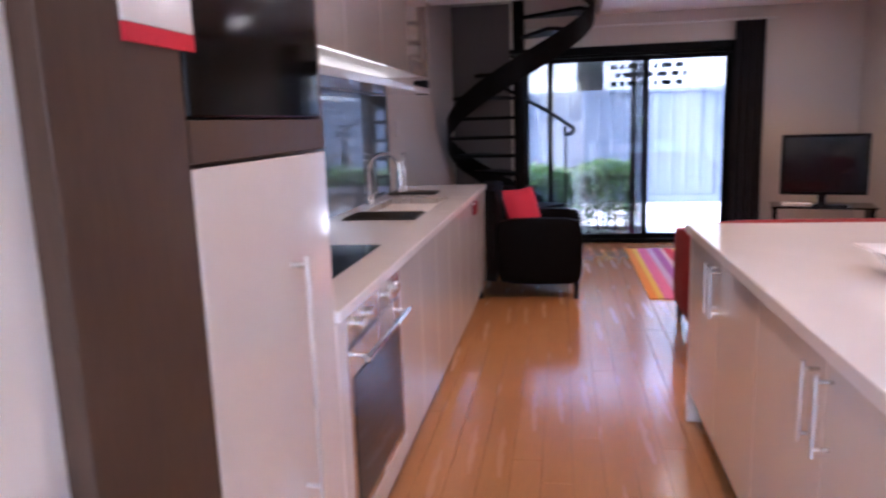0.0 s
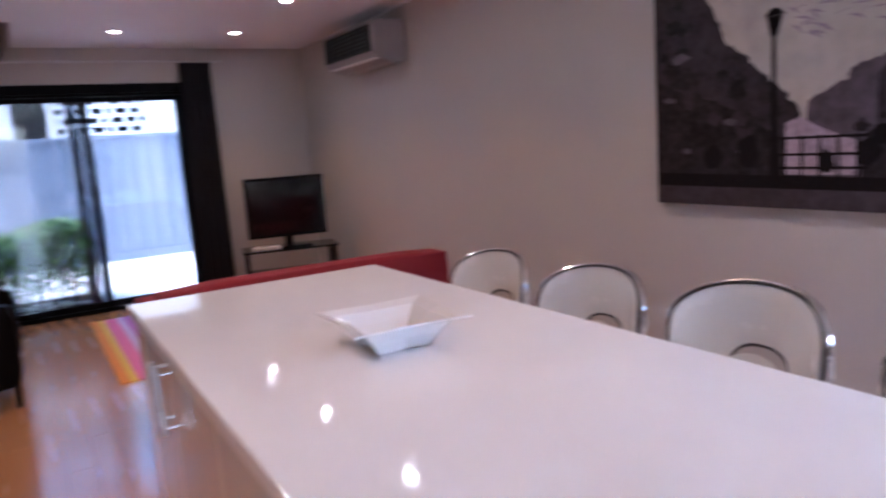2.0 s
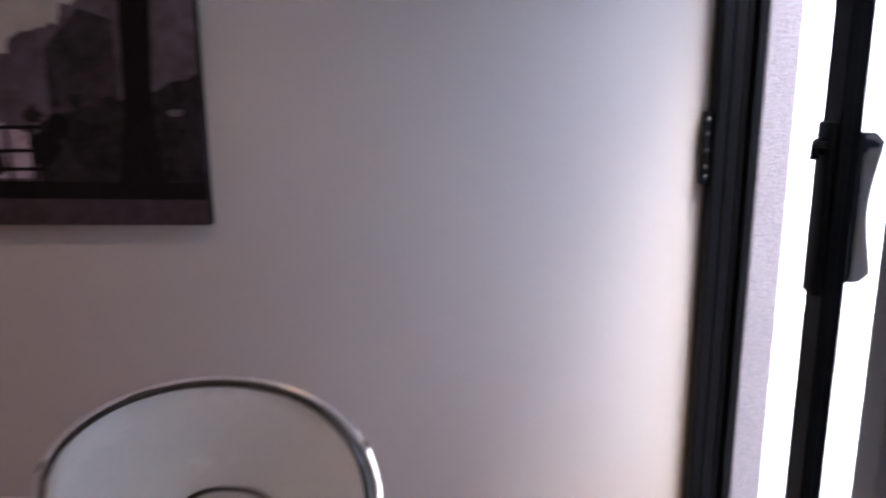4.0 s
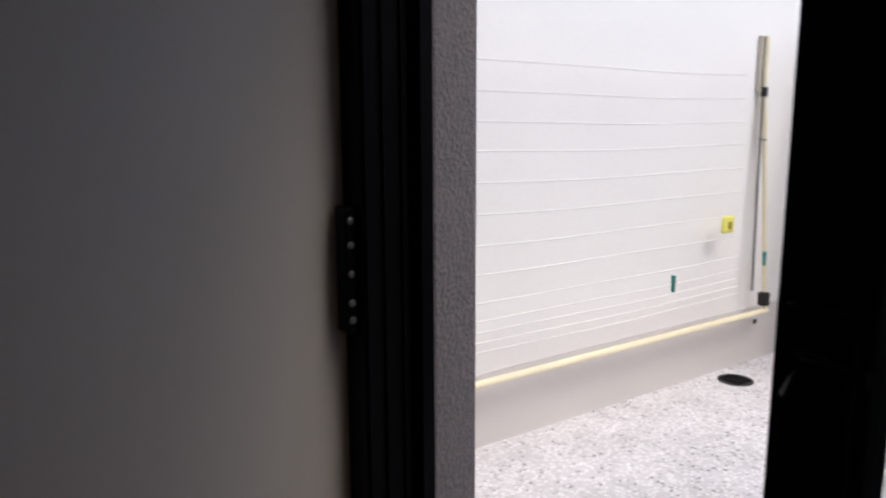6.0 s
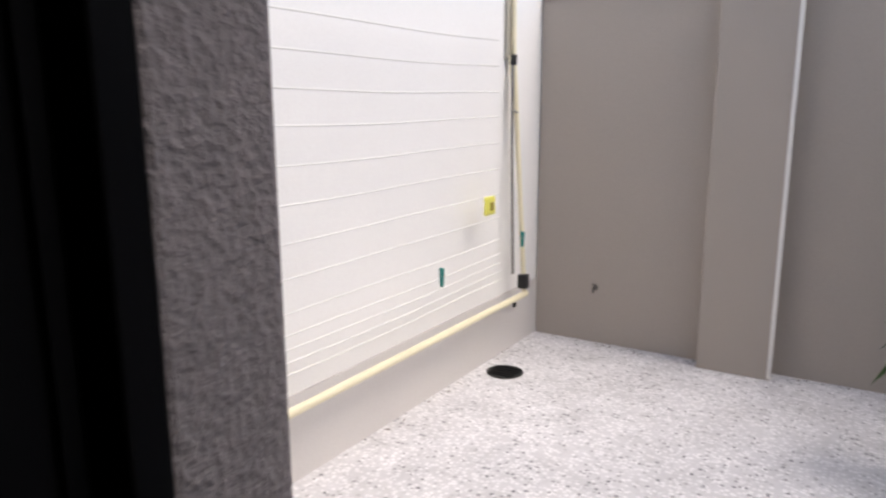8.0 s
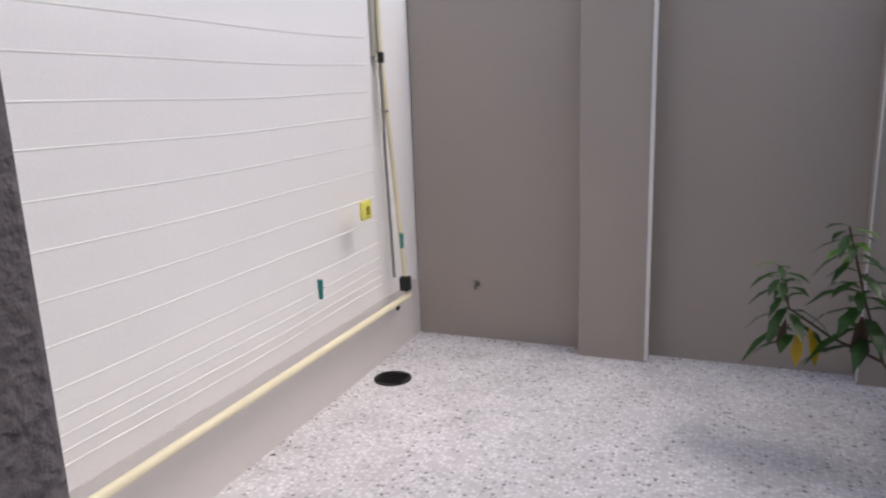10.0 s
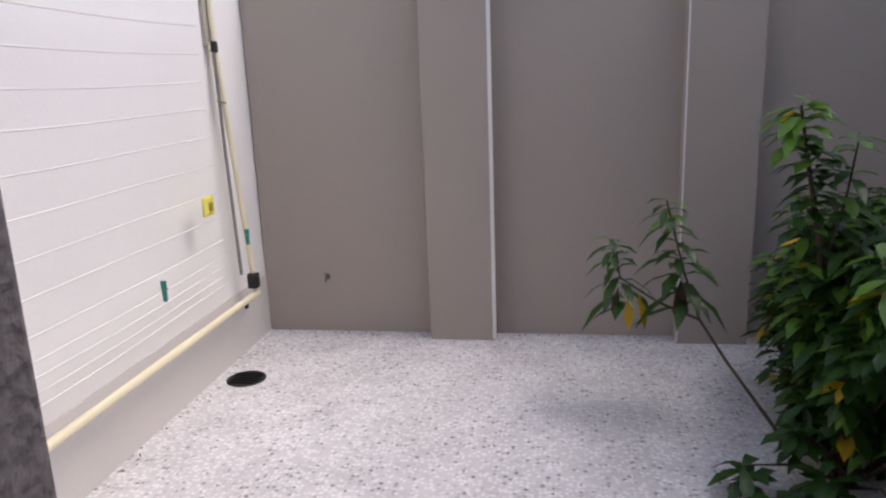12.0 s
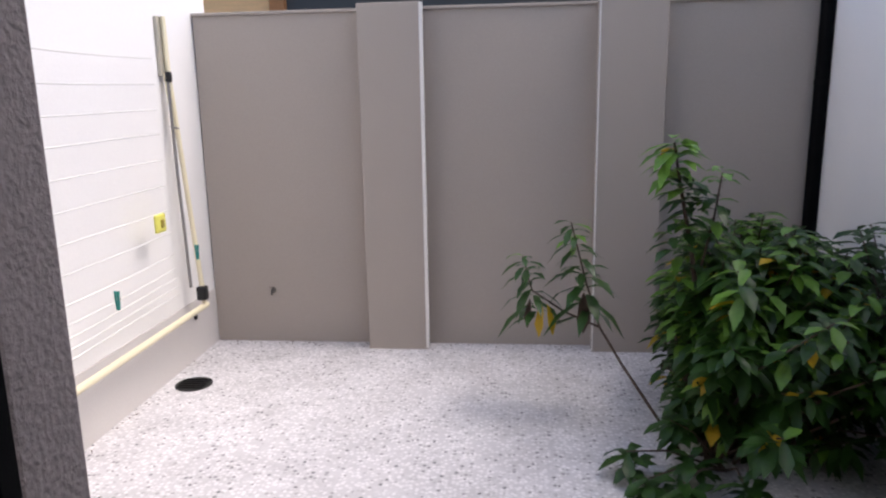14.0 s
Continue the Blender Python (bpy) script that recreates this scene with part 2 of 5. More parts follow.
for m_ in (M_GREEN, M_NEWLEAF, M_YELLOW):
    see_through(m_, 0.3)
M_BARK = mat("brown_bark", (0.07, 0.045, 0.03), 0.85, vary=0.3, scale=12, grain=90, bump=0.4)
M_HEDGE = mat("hedge_leaf_green", (0.095, 0.21, 0.04), 0.45, vary=0.4, scale=7, grain=60, bump=0.05)
M_SOIL = mat("dark_soil", (0.05, 0.038, 0.03), 0.95, vary=0.4, scale=8, grain=60, bump=0.6)
M_PEGGREEN = mat("teal_plastic", (0.01, 0.22, 0.19), 0.4, vary=0.05)
M_PEGYELLOW = mat("yellow_plastic", (0.80, 0.76, 0.16), 0.4, vary=0.05)
M_TAG = mat("olive_plastic", (0.35, 0.28, 0.05), 0.5, vary=0.05)
M_BRASS = mat("weathered_brass", (0.52, 0.42, 0.27), 0.35, 1.0, 0.2, 20, 120, 0.05)
M_GLASS = glass("clear_glass")
M_GLASSTINT = glass("tinted_glass", (0.18, 0.19, 0.205))
M_GLASSPALE = glass("lightly_tinted_glass", (0.33, 0.345, 0.365))
M_GLASSDARK = glass("dark_window_glass", (0.35, 0.38, 0.40))
M_LAMP = glow("lamp_glow", (1.0, 0.90, 0.80), 9)
M_STRIP = glow("strip_light_glow", (1.0, 0.93, 0.86), 0.13)
M_SCREEN = mat("tv_screen", (0.006, 0.006, 0.007), 0.1, vary=0.1, bump=0)
M_GROUND = mat("bare_ground", (0.22, 0.20, 0.17), 0.95, vary=0.2, scale=0.6, grain=20, bump=0.2)
M_GREYPLASTIC = mat("beige_grey_plastic", (0.52, 0.48, 0.45), 0.45, vary=0.04)
M_ACBODY = mat("beige_plastic", (0.30, 0.265, 0.25), 0.5, vary=0.04)
M_STAIRSHADE = mat("stair_shade_taupe", (0.085, 0.075, 0.072), 0.6, vary=0.06, scale=0.8, grain=200, bump=0.05)
M_RAIL = mat("alu_rail", (0.55, 0.54, 0.52), 0.35, 0.8, 0.05)
M_RUBBER = mat("black_iron", (0.01, 0.01, 0.01), 0.6, vary=0.2)

# ---- plan ----
XE, XW, YN, YS, CEIL = 2.865, -1.56, 8.39, 0.26, 2.52      # inner faces: east, west, north, south walls; ceiling
FL = -0.06                                                 # finished floor
XH = 0.30                                                  # hall's east wall
XC, YF, ZG, ZF = 4.36, -3.89, -0.06, 2.10                  # court: white wall, rear fence, ground, fence top
XD0, XD1, ZD = 0.78, XE, 2.16                              # court door opening
XN0, XN1, ZN = -0.78, 1.60, 2.125                           # garden door opening
WX0, WX1, WY0, WY1 = -1.56, 0.10, 7.10, YN - 0.004               # stairwell

structure("ground", box(B(), -300, -300, -0.30, 300, 300, -0.12), M_GROUND, "bare earth ground reaching the horizon")
court_paving = structure("pavement_court", box(B(), 0.5, YF - 0.1, -0.119, XC + 0.1, 0.098, ZG), M_COURT, "pale speckled exposed-aggregate courtyard paving")
structure("pavement_garden", box(B(), -6, YN + 0.2, -0.119, 6, 12.7, -0.09), M_PATIO, "pale sunlit concrete garden paving")
bm = B()
box(bm, XW - 0.19, -3.4, -0.119, XH + 0.19, 0.10, FL - 0.018)
box(bm, XW - 0.19, 0.10, -0.119, XE + 0.19, YN + 0.19, FL - 0.018)
floor = structure("floor", bm, M_SUBFLOOR, "honey-coloured polished timber board floor")

# walls
structure("wall_east", box(B(), XE, 0.102, -0.12, XE + 0.2, YN + 0.2, 3.0), M_WALL, "beige painted plaster wall")
structure("wall_west", box(B(), XW - 0.2, 0.80, -0.12, XW, YN + 0.2, 3.0), M_WALL, "beige painted plaster wall behind the kitchen")
bm = B()
box(bm, XW, YN, -0.12, XN0, YN + 0.2, 3.0)
box(bm, XN1, YN, -0.12, XE, YN + 0.2, 3.0)
box(bm, XN0, YN, ZN, XN1, YN + 0.2, 3.0)
structure("wall_north", bm, M_WALL, "beige painted plaster wall with a wide garden door opening")
bm = B()
box(bm, XH, 0.065, -0.12, XD0, YS, 3.0)
box(bm, XD0, 0.102, ZD, XE, YS, 3.0)
structure("wall_south", bm, M_WHITE, "pale plaster wall with a wide courtyard door opening")
structure("wall_hall_east", box(B(), XH, YF - 0.1, -0.12, XH + 0.2, 0.064, 3.0), M_COURTWHITE, "white painted wing wall between hall and courtyard")
structure("wall_hall_west", box(B(), -1.17, -3.4, -0.12, -0.955, 0.812, 3.0), M_WHITE, "white painted hall wall")
bm = B()
box(bm, -0.955, -3.4, -0.12, -0.90, -3.2, 3.0)
box(bm, 0.25, -3.4, -0.12, XH, -3.2, 3.0)
box(bm, -0.90, -3.4, 2.38, 0.25, -3.2, 3.0)
structure("wall_hall_end", bm, M_WHITE, "white painted end wall of the hall with an open doorway")
structure("wall_reveal", box(B(), XE - 0.102, -0.005, -0.10, XE + 0.26, 0.086, 3.0, 0.005), M_RENDER, "coarse grey rendered wall end beside the courtyard door")
bm = B()
box(bm, XW, 0.80, CEIL, XE, WY0, CEIL + 0.18)
box(bm, WX1, WY0, CEIL, XE, YN, CEIL + 0.18)
box(bm, -0.955, -3.2, CEIL, XH, 0.80, CEIL + 0.18)
box(bm, XH, YS, CEIL, XE, 0.80, CEIL + 0.18)
structure("ceiling", bm, M_CEIL, "smooth white plaster ceiling with a stairwell opening")
bm = B()
box(bm, WX0 - 0.1, WY0 - 0.1, CEIL + 0.181, WX1 + 0.1, WY0, 4.6)
box(bm, WX0 - 0.1, WY1, CEIL + 0.181, WX1 + 0.1, WY1 + 0.1, 4.6)
box(bm, WX1, WY0, CEIL + 0.181, WX1 + 0.1, WY1, 4.6)
box(bm, WX0 - 0.1, WY0, 3.0, WX0, WY1, 4.6)
box(bm, WX0 - 0.1, WY0 - 0.1, 4.6, WX1 + 0.1, WY1 + 0.1, 4.7)
structure("wall_stairwell", bm, M_WALL, "enclosed upper stairwell")
structure("roof_slab", box(B(), XW - 0.2, -3.4, 3.001, XH + 0.2, 0.3, 3.1), M_DARKROOF, "flat roof over the hall")
bm = B()
box(bm, XW - 0.2, 0.30, 3.001, XE + 0.2, WY0 - 0.11, 3.1)
box(bm, WX1 + 0.11, WY0 - 0.11, 3.001, XE + 0.2, YN + 0.2, 3.1)
structure("roof_main", bm, M_DARKROOF, "flat roof over the living room")
# thin sheet on the north wall, coloured dark for the shade behind the stair
structure("wall_stair_shade", box(B(), XW + 0.002, YN - 0.020, FL - 0.01, XN0 - 0.105, YN - 0.002, 2.69), M_STAIRSHADE, "thin dark taupe sheet on the north wall, standing in for shade behind the spiral stair")
# skirting
bm = B()
box(bm, XE - 0.014, 0.204, FL, XE - 0.001, YN, FL + 0.09, 0.003)
structure("baseboard_east", bm, M_WHITE, "white painted skirting board")
structure("baseboard_north", box(B(), XN1 + 0.06, YN - 0.014, FL, XE - 0.015, YN - 0.001, FL + 0.09, 0.003), M_WHITE, "white painted skirting board")
structure("baseboard_west", box(B(), XW + 0.001, 5.70, FL, XW + 0.014, YN - 0.022, FL + 0.09, 0.003), M_WHITE, "white painted skirting board")

# courtyard walls
structure("wall_court_white", box(B(), XC, -4.10, 0.312, XC + 0.2, 0.16, 4.6), M_COURTWHITE, "tall white painted courtyard wall")
structure("wall_court_plinth", box(B(), XC - 0.006, YF, -0.10, XC + 0.2, 0.16, 0.310), M_PLINTH, "pale grey painted base of the white wall")
structure("wall_court_north", box(B(), XE + 0.262, 0.01, -0.10, XC - 0.008, 0.10, 3.0), M_RENDER, "coarse grey rendered house wall")
structure("fence_rear", box(B(), XH + 0.201, YF - 0.14, -0.10, XC - 0.008, YF, ZF - 0.02), M_FENCE, "taupe rendered courtyard boundary wall")
structure("trim_coping", box(B(), XH + 0.201, YF - 0.15, ZF - 0.019, XC - 0.008, YF + 0.015, ZF, 0.004), M_FENCE, "taupe rendered top of the boundary wall")
for k, (x0, x1, edge) in enumerate(((2.885, 3.275, 2.885), (1.44, 1.83, 1.83))):
    structure("pier_%d" % (k + 1), box(B(), x0, YF + 0.001, -0.09, x1, YF + 0.125, ZF + 0.015, 0.006), M_FENCE, "taupe rendered pier of the boundary wall")
    structure("trim_%d" % (k + 1), box(B(), edge - (0.011, 0.005)[k], YF + 0.1265, -0.05, edge + (0.011, 0.005)[k], YF + 0.131, ZF + 0.01, 0.001), M_FENCEEDGE, "pale corner bead on the pier")


# ---- courtyard door: dark aluminium slider standing open ----
door = thing("door_1", (XE - 0.4, 0.18, 0), "black aluminium sliding courtyard door, partly open", "door", kind="structure")
bm = B()
box(bm, XE - 0.070, 0.112, FL, XE - 0.001, 0.202, ZD, 0.003)
box(bm, XE - 0.104, 0.087, FL, XE - 0.001, 0.1115, ZD, 0.002)
for y in (0.125, 0.160, 0.193):
    box(bm, XE - 0.077, y - 0.005, FL, XE - 0.0695, y + 0.005, ZD - 0.04)
part("jamb", bm, M_BLACK, door)
part("jamb", box(B(), XD0, 0.105, FL, XD0 + 0.035, 0.255, ZD, 0.003), M_BLACK, door)
part("head", box(B(), XD0 + 0.036, 0.119, ZD - 0.045, XE - 0.08, 0.255, ZD - 0.001, 0.003), M_BLACK, door)
bm = B()
box(bm, XD0 + 0.036, 0.105, FL - 0.015, XE - 0.105, 0.255, FL + 0.012, 0.003)
for y in (0.145, 0.205):
    box(bm, XD0 + 0.036, y - 0.004, FL + 0.0125, XE - 0.105, y + 0.004, FL + 0.026)
part("sill", bm, M_BLACK, door)


def sash(x0, x1, y0, y1, handle):
    """One glazed panel of the slider: frame, pane, and its handle."""
    bm = B()
    w = 0.072
    box(bm, x0, y0, FL + 0.028, x0 + w, y1, ZD - 0.05, 0.004)
    box(bm, x1 - w, y0, FL + 0.028, x1, y1, ZD - 0.05, 0.004)
    box(bm, x0 + w, y0, FL + 0.028, x1 - w, y1, FL + 0.125, 0.004)
    box(bm, x0 + w, y0, ZD - 0.12, x1 - w, y1, ZD - 0.05, 0.004)
    leaf = part("sash", bm, M_BLACK, door)
    pane = part("pane", box(B(), x0 + w - 0.004, (y0 + y1) / 2 - 0.003, FL + 0.12, x1 - w + 0.004, (y0 + y1) / 2 + 0.003, ZD - 0.115), M_GLASS, leaf, "clear glass pane")
    pane.visible_shadow = False
    if handle:
        bm = B()
        box(bm, x1 - 0.066, y1, 1.02, x1 - 0.012, y1 + 0.014, 1.34, 0.006)
        # waisted grip outside: deep at both ends, slimmer in the middle
        rings = []
        for k in range(17):
            f = k / 16
            z_, end = 1.045 + 0.275 * f, min(1.0, 6 * min(f, 1 - f) + 0.7)
            w_ = (0.052 - 0.018 * math.sin(math.pi * f) ** 1.5) * end
            h_ = 0.019 * end
            rings.append([bm.verts.new((x1 - 0.041 + h_ * c_, y0 - w_ * d_, z_)) for c_, d_ in ((-1, 0), (-1, 0.7), (-0.6, 1), (0.6, 1), (1, 0.7), (1, 0))])
        for ra, rb in zip(rings, rings[1:]):
            for k in range(6):
                bm.faces.new((ra[k], ra[(k + 1) % 6], rb[(k + 1) % 6], rb[k]))
        bm.faces.new(rings[0])
        bm.faces.new(rings[-1])
        snib = B()
        tube(snib, [(x1 - 0.040, y1 + 0.013, 1.295), (x1 - 0.040, y1 + 0.026, 1.295)], [0.017, 0.014], 14)
        tube(snib, [(x1 - 0.080, y1 + 0.022, 1.300), (x1 - 0.040, y1 + 0.024, 1.300), (x1 - 0.028, y1 + 0.022, 1.272)], [0.006, 0.009, 0.007], 8)
        part("lock_snib", snib, M_BLACK, leaf, "small rounded black lock lever", True)
        part("handle", bm, M_BLACK, leaf, "black pull handle with lock", True)
    return leaf


sash(1.04, 2.085, 0.190, 0.232, True)
sash(XD0 + 0.037, 1.955, 0.128, 0.168, False)
keep = part("lock_keeper", box(B(), XE - 0.050, 0.2025, 1.130, XE - 0.010, 0.222, 1.342, 0.004), M_BLACK, door, "black lock keeper strip on the jamb")
for z in (1.320, 1.280, 1.232, 1.184, 1.155):
    part("screw", lathe(B(), [(0.0065, -0.002), (0.0065, 0.001), (0.004, 0.002)], (0, 0, 0), 8), M_TAP, keep).matrix_local = Matrix.Translation((XE - 0.0505, 0.213, z)) @ pose(0, 0, 0, 0, -90, 0)

# ---- kitchen: tall joinery ----
KX = -0.917
side = thing("tall_cabinet", (-1.2, 1.0, 0), "tall dark-stained timber cabinet panel beside the fridge", "cabinet")
part("body", box(B(), XW + 0.001, 0.815, FL, KX, 1.140, 2.50, 0.003), M_WENGE, side)
tower = thing("oven_tower", (-1.2, 1.5, 0), "tall dark timber tower with a white lower door", "cabinet")
bm = B()
box(bm, XW + 0.001, 1.143, FL, KX - 0.021, 1.830, 1.420)
box(bm, XW + 0.001, 1.143, 2.02, KX - 0.021, 1.830, 2.50)
box(bm, XW + 0.001, 1.143, 1.421, XW + 0.10, 1.830, 2.019)
box(bm, XW + 0.10, 1.806, 1.421, KX - 0.001, 1.830, 2.019)
part("body", bm, M_WENGE, tower)
part("trim_panel", box(B(), KX - 0.020, 1.145, 1.345, KX, 1.830, 1.420, 0.002), M_WENGE, tower, "dark timber strip above the white door")
part("top_panel", box(B(), KX - 0.020, 1.145, 2.022, KX, 1.830, 2.50, 0.002), M_WENGE, tower)
tdoor = part("door", box(B(), KX - 0.020, 1.147, 0.10, KX, 1.828, 1.337, 0.003), M_GLOSS, tower, "glossy white tall door")
bm = B()
tube(bm, [(KX + 0.040, 1.545, 0.50), (KX + 0.040, 1.545, 1.11)], 0.007)
for z in (0.54, 1.09):
    tube(bm, [(KX, 1.545, z), (KX + 0.040, 1.545, z)], 0.006)
part("handle", bm, M_STEEL, tdoor, "long brushed steel bar handle", True)
micro = thing("microwave", (-1.1, 1.48, 1.422), "built-in black glass microwave in the tower", "microwave")
part("body", box(B(), XW + 0.105, 1.150, 1.422, KX - 0.016, 1.802, 2.017), M_BLACK, micro)
part("door", box(B(), KX - 0.015, 1.148, 1.424, KX + 0.004, 1.804, 1.900, 0.004), M_BLACKGLASS, micro)
part("control_panel", box(B(), KX - 0.015, 1.148, 1.903, KX + 0.004, 1.804, 2.016, 0.004), M_BLACKGLASS, micro)
cal = thing("calendar", (KX + 0.003, 1.08, 1.53), "white wall calendar with a red lower edge and a small photo", "calendar")
part("sheet", box(B(), KX + 0.001, 0.982, 1.56, KX + 0.006, 1.178, 1.86), M_PORCELAIN, cal)
part("red_band", box(B(), KX + 0.001, 0.982, 1.532, KX + 0.0065, 1.178, 1.559), M_REDCUSH, cal, "red lower edge")
part("photo", box(B(), KX + 0.0062, 1.045, 1.645, KX + 0.0075, 1.15, 1.76), M_BRASS, cal, "small brownish photo")

# ---- kitchen: bench run ----
YB0, YB1 = 1.832, 5.65
top = thing("benchtop", (-1.2, 3.7, 0.86), "pale stone kitchen benchtop on white cabinets", "benchtop")
bm = B()
x0, x1 = XW + 0.002, KX + 0.015
box(bm, x0, YB0, 0.865, x1, 3.98, 0.900, 0.003)
box(bm, x0, 4.72, 0.865, x1, YB1, 0.900, 0.003)
box(bm, x0, 3.981, 0.865, -1.46, 4.719, 0.900)
box(bm, -1.06, 3.981, 0.865, x1, 4.719, 0.900)
part("slab", bm, M_STONE, top)
sink = thing("sink", (-1.26, 4.35, 0.70), "stainless steel sink bowl set in the benchtop", "sink")
bm = B()
box(bm, -1.458, 3.983, 0.70, -1.062, 4.717, 0.71)
for a in ((-1.458, 3.983, -1.450, 4.717), (-1.070, 3.983, -1.062, 4.717), (-1.449, 3.983, -1.071, 3.991), (-1.449, 4.709, -1.071, 4.717)):
    box(bm, a[0], a[1], 0.711, a[2], a[3], 0.898)
part("bowl", bm, M_STEEL, sink)
tap = thing("kitchen_tap", (-1.50, 4.50, 0.90), "tall chrome gooseneck kitchen tap", "tap")
part("base", lathe(B(), [(0.028, 0.0), (0.028, 0.03), (0.018, 0.05), (0.014, 0.06)], (-1.505, 4.35, 0.901)), M_CHROME, tap, smooth=True)
arc = [(-1.505, 4.35, 0.96), (-1.505, 4.35, 1.12)] + [(-1.505 + 0.10 - 0.10 * math.cos(a), 4.35, 1.12 + 0.10 * math.sin(a)) for a in [math.pi * k / 10 for k in range(1, 11)]] + [(-1.305, 4.35, 1.06)]
part("spout", tube(B(), arc, 0.011), M_CHROME, tap, smooth=True)
part("lever", tube(B(), [(-1.50, 4.37, 0.945), (-1.48, 4.45, 0.975)], 0.006), M_CHROME, tap, smooth=True)
tray = thing("draining_tray", (-1.22, 3.75, 0.901), "dark draining mat lying by the sink", "tray")
bm = B()
box(bm, -1.46, 3.62, 0.901, -1.06, 3.90, 0.909, 0.003)
part("mat", bm, M_PIPING, tray)
for k in range(9):
    part("rib", box(B(), -1.45, 3.64 + 0.03 * k, 0.9092, -1.07, 3.648 + 0.03 * k, 0.915, 0.002), M_PIPING, tray)
tray2 = thing("chopping_tray", (-1.40, 5.05, 0.901), "dark narrow tray beneath bottles", "tray")
part("body", box(B(), -1.52, 4.90, 0.901, -1.18, 5.06, 0.918, 0.006), M_PIPING, tray2)
for k, (y, h, m_) in enumerate(((4.94, 0.23, M_CHROME), (5.01, 0.27, M_PORCELAIN))):
    bt = thing("soap_bottle", (-1.44, y, 0.918), "slim %s soap bottle on a dark tray" % ("chrome" if k == 0 else "white"), "bottle")
    part("body", lathe(B(), [(0.026, 0.0), (0.028, 0.01), (0.028, h * 0.6), (0.012, h * 0.72), (0.012, h * 0.85)], (-1.44, y, 0.919)), m_, bt, smooth=True)
    part("pump", tube(B(), [(-1.44, y, 0.919 + h * 0.85), (-1.44, y, 0.919 + h), (-1.40, y, 0.919 + h)], 0.006), M_STEEL, bt, smooth=True)
hob = thing("cooktop", (-1.2, 2.5, 0.901), "black glass cooktop set on the pale benchtop", "cooktop")
part("glass", box(B(), -1.48, 2.17, 0.901, -1.05, 2.845, 0.907, 0.002), M_BLACKGLASS, hob)
for x, y, r in ((-1.36, 2.34, 0.09), (-1.36, 2.68, 0.075), (-1.16, 2.34, 0.075), (-1.16, 2.68, 0.09)):
    part("heat_zone", lathe(B(), [(r, 0.9071), (r, 0.9074), (r - 0.01, 0.9074)], (x, y, 0)), M_BLACKGLASS, hob)
oven = thing("oven", (-1.2, 2.26, 0.0), "built-in stainless steel oven with a dark glass door", "oven")
part("body", box(B(), XW + 0.05, 1.925, 0.10, KX - 0.022, 2.598, 0.862), M_BLACK, oven)
part("control_panel", box(B(), KX - 0.021, 1.925, 0.760, KX, 2.598, 0.862, 0.002), M_STEEL, oven, "brushed steel control panel")
odoor = part("door", box(B(), KX - 0.021, 1.925, 0.190, KX, 2.598, 0.755, 0.003), M_STEEL, oven)
part("window", box(B(), KX + 0.0003, 1.965, 0.225, KX + 0.003, 2.558, 0.655, 0.001), M_BLACKGLASS, odoor, "dark glass oven window")
bm = B()
tube(bm, [(KX + 0.045, 1.97, 0.715), (KX + 0.045, 2.55, 0.715)], 0.010)
for y in (2.00, 2.52):
    tube(bm, [(KX, y, 0.715), (KX + 0.045, y, 0.715)], 0.008)
part("handle", bm, M_CHROME, odoor, smooth=True)
for y in (2.02, 2.14, 2.38, 2.50):
    kn = part("knob", lathe(B(), [(0.020, 0.0), (0.020, 0.018), (0.016, 0.022)], (0, 0, 0), 16), M_CHROME, oven, smooth=True)
    kn.matrix_local = Matrix.Translation(Vector((KX + 0.001, y, 0.812)) - oven.matrix_world.translation) @ pose(0, 0, 0, 0, 90, 0)
part("plinth", box(B(), XW + 0.05, 1.925, FL, KX - 0.07, 2.598, 0.098), M_GLOSS, oven)
part("drawer", box(B(), KX - 0.021, 1.925, 0.10, KX, 2.598, 0.186, 0.003), M_GLOSS, oven, "glossy white plinth drawer")


def base_unit(y0, y1, doors):
    """A white base cabinet with flat gloss fronts."""
    cab = thing("base_cabinet", (-1.2, (y0 + y1) / 2, 0), "glossy white handleless base cabinet under the bench", "cabinet", "kitchen base cabinets")
    part("body", box(B(), XW + 0.003, y0 + 0.001, 0.10, KX - 0.022, y1 - 0.001, 0.862), M_WHITE, cab)
    part("kickboard", box(B(), XW + 0.003, y0 + 0.001, FL, KX - 0.07, y1 - 0.001, 0.099), M_GLOSS, cab)
    w = (y1 - y0) / doors
    for k in range(doors):
        part("door", box(B(), KX - 0.021, y0 + k * w + 0.002, 0.103, KX, y0 + (k + 1) * w - 0.002, 0.858, 0.002), M_GLOSS, cab)


base_unit(YB0, 1.923, 1)
base_unit(2.60, 3.40, 2)
base_unit(3.40, 4.20, 2)
base_unit(4.20, 5.00, 2)
base_unit(5.00, YB1, 1)
cloth = thing("tea_towel", (KX + 0.02, 4.88, 0.80), "small dark red tea towel hung on the bench front", "towel")
bm = B()
tube(bm, [(KX + 0.02, 4.78, 0.845), (KX + 0.02, 4.98, 0.845)], 0.006)
part("rail", bm, M_STEEL, cloth, smooth=True)
part("cloth", box(B(), KX + 0.010, 4.80, 0.765, KX + 0.030, 4.95, 0.853, 0.006), M_RED, cloth)

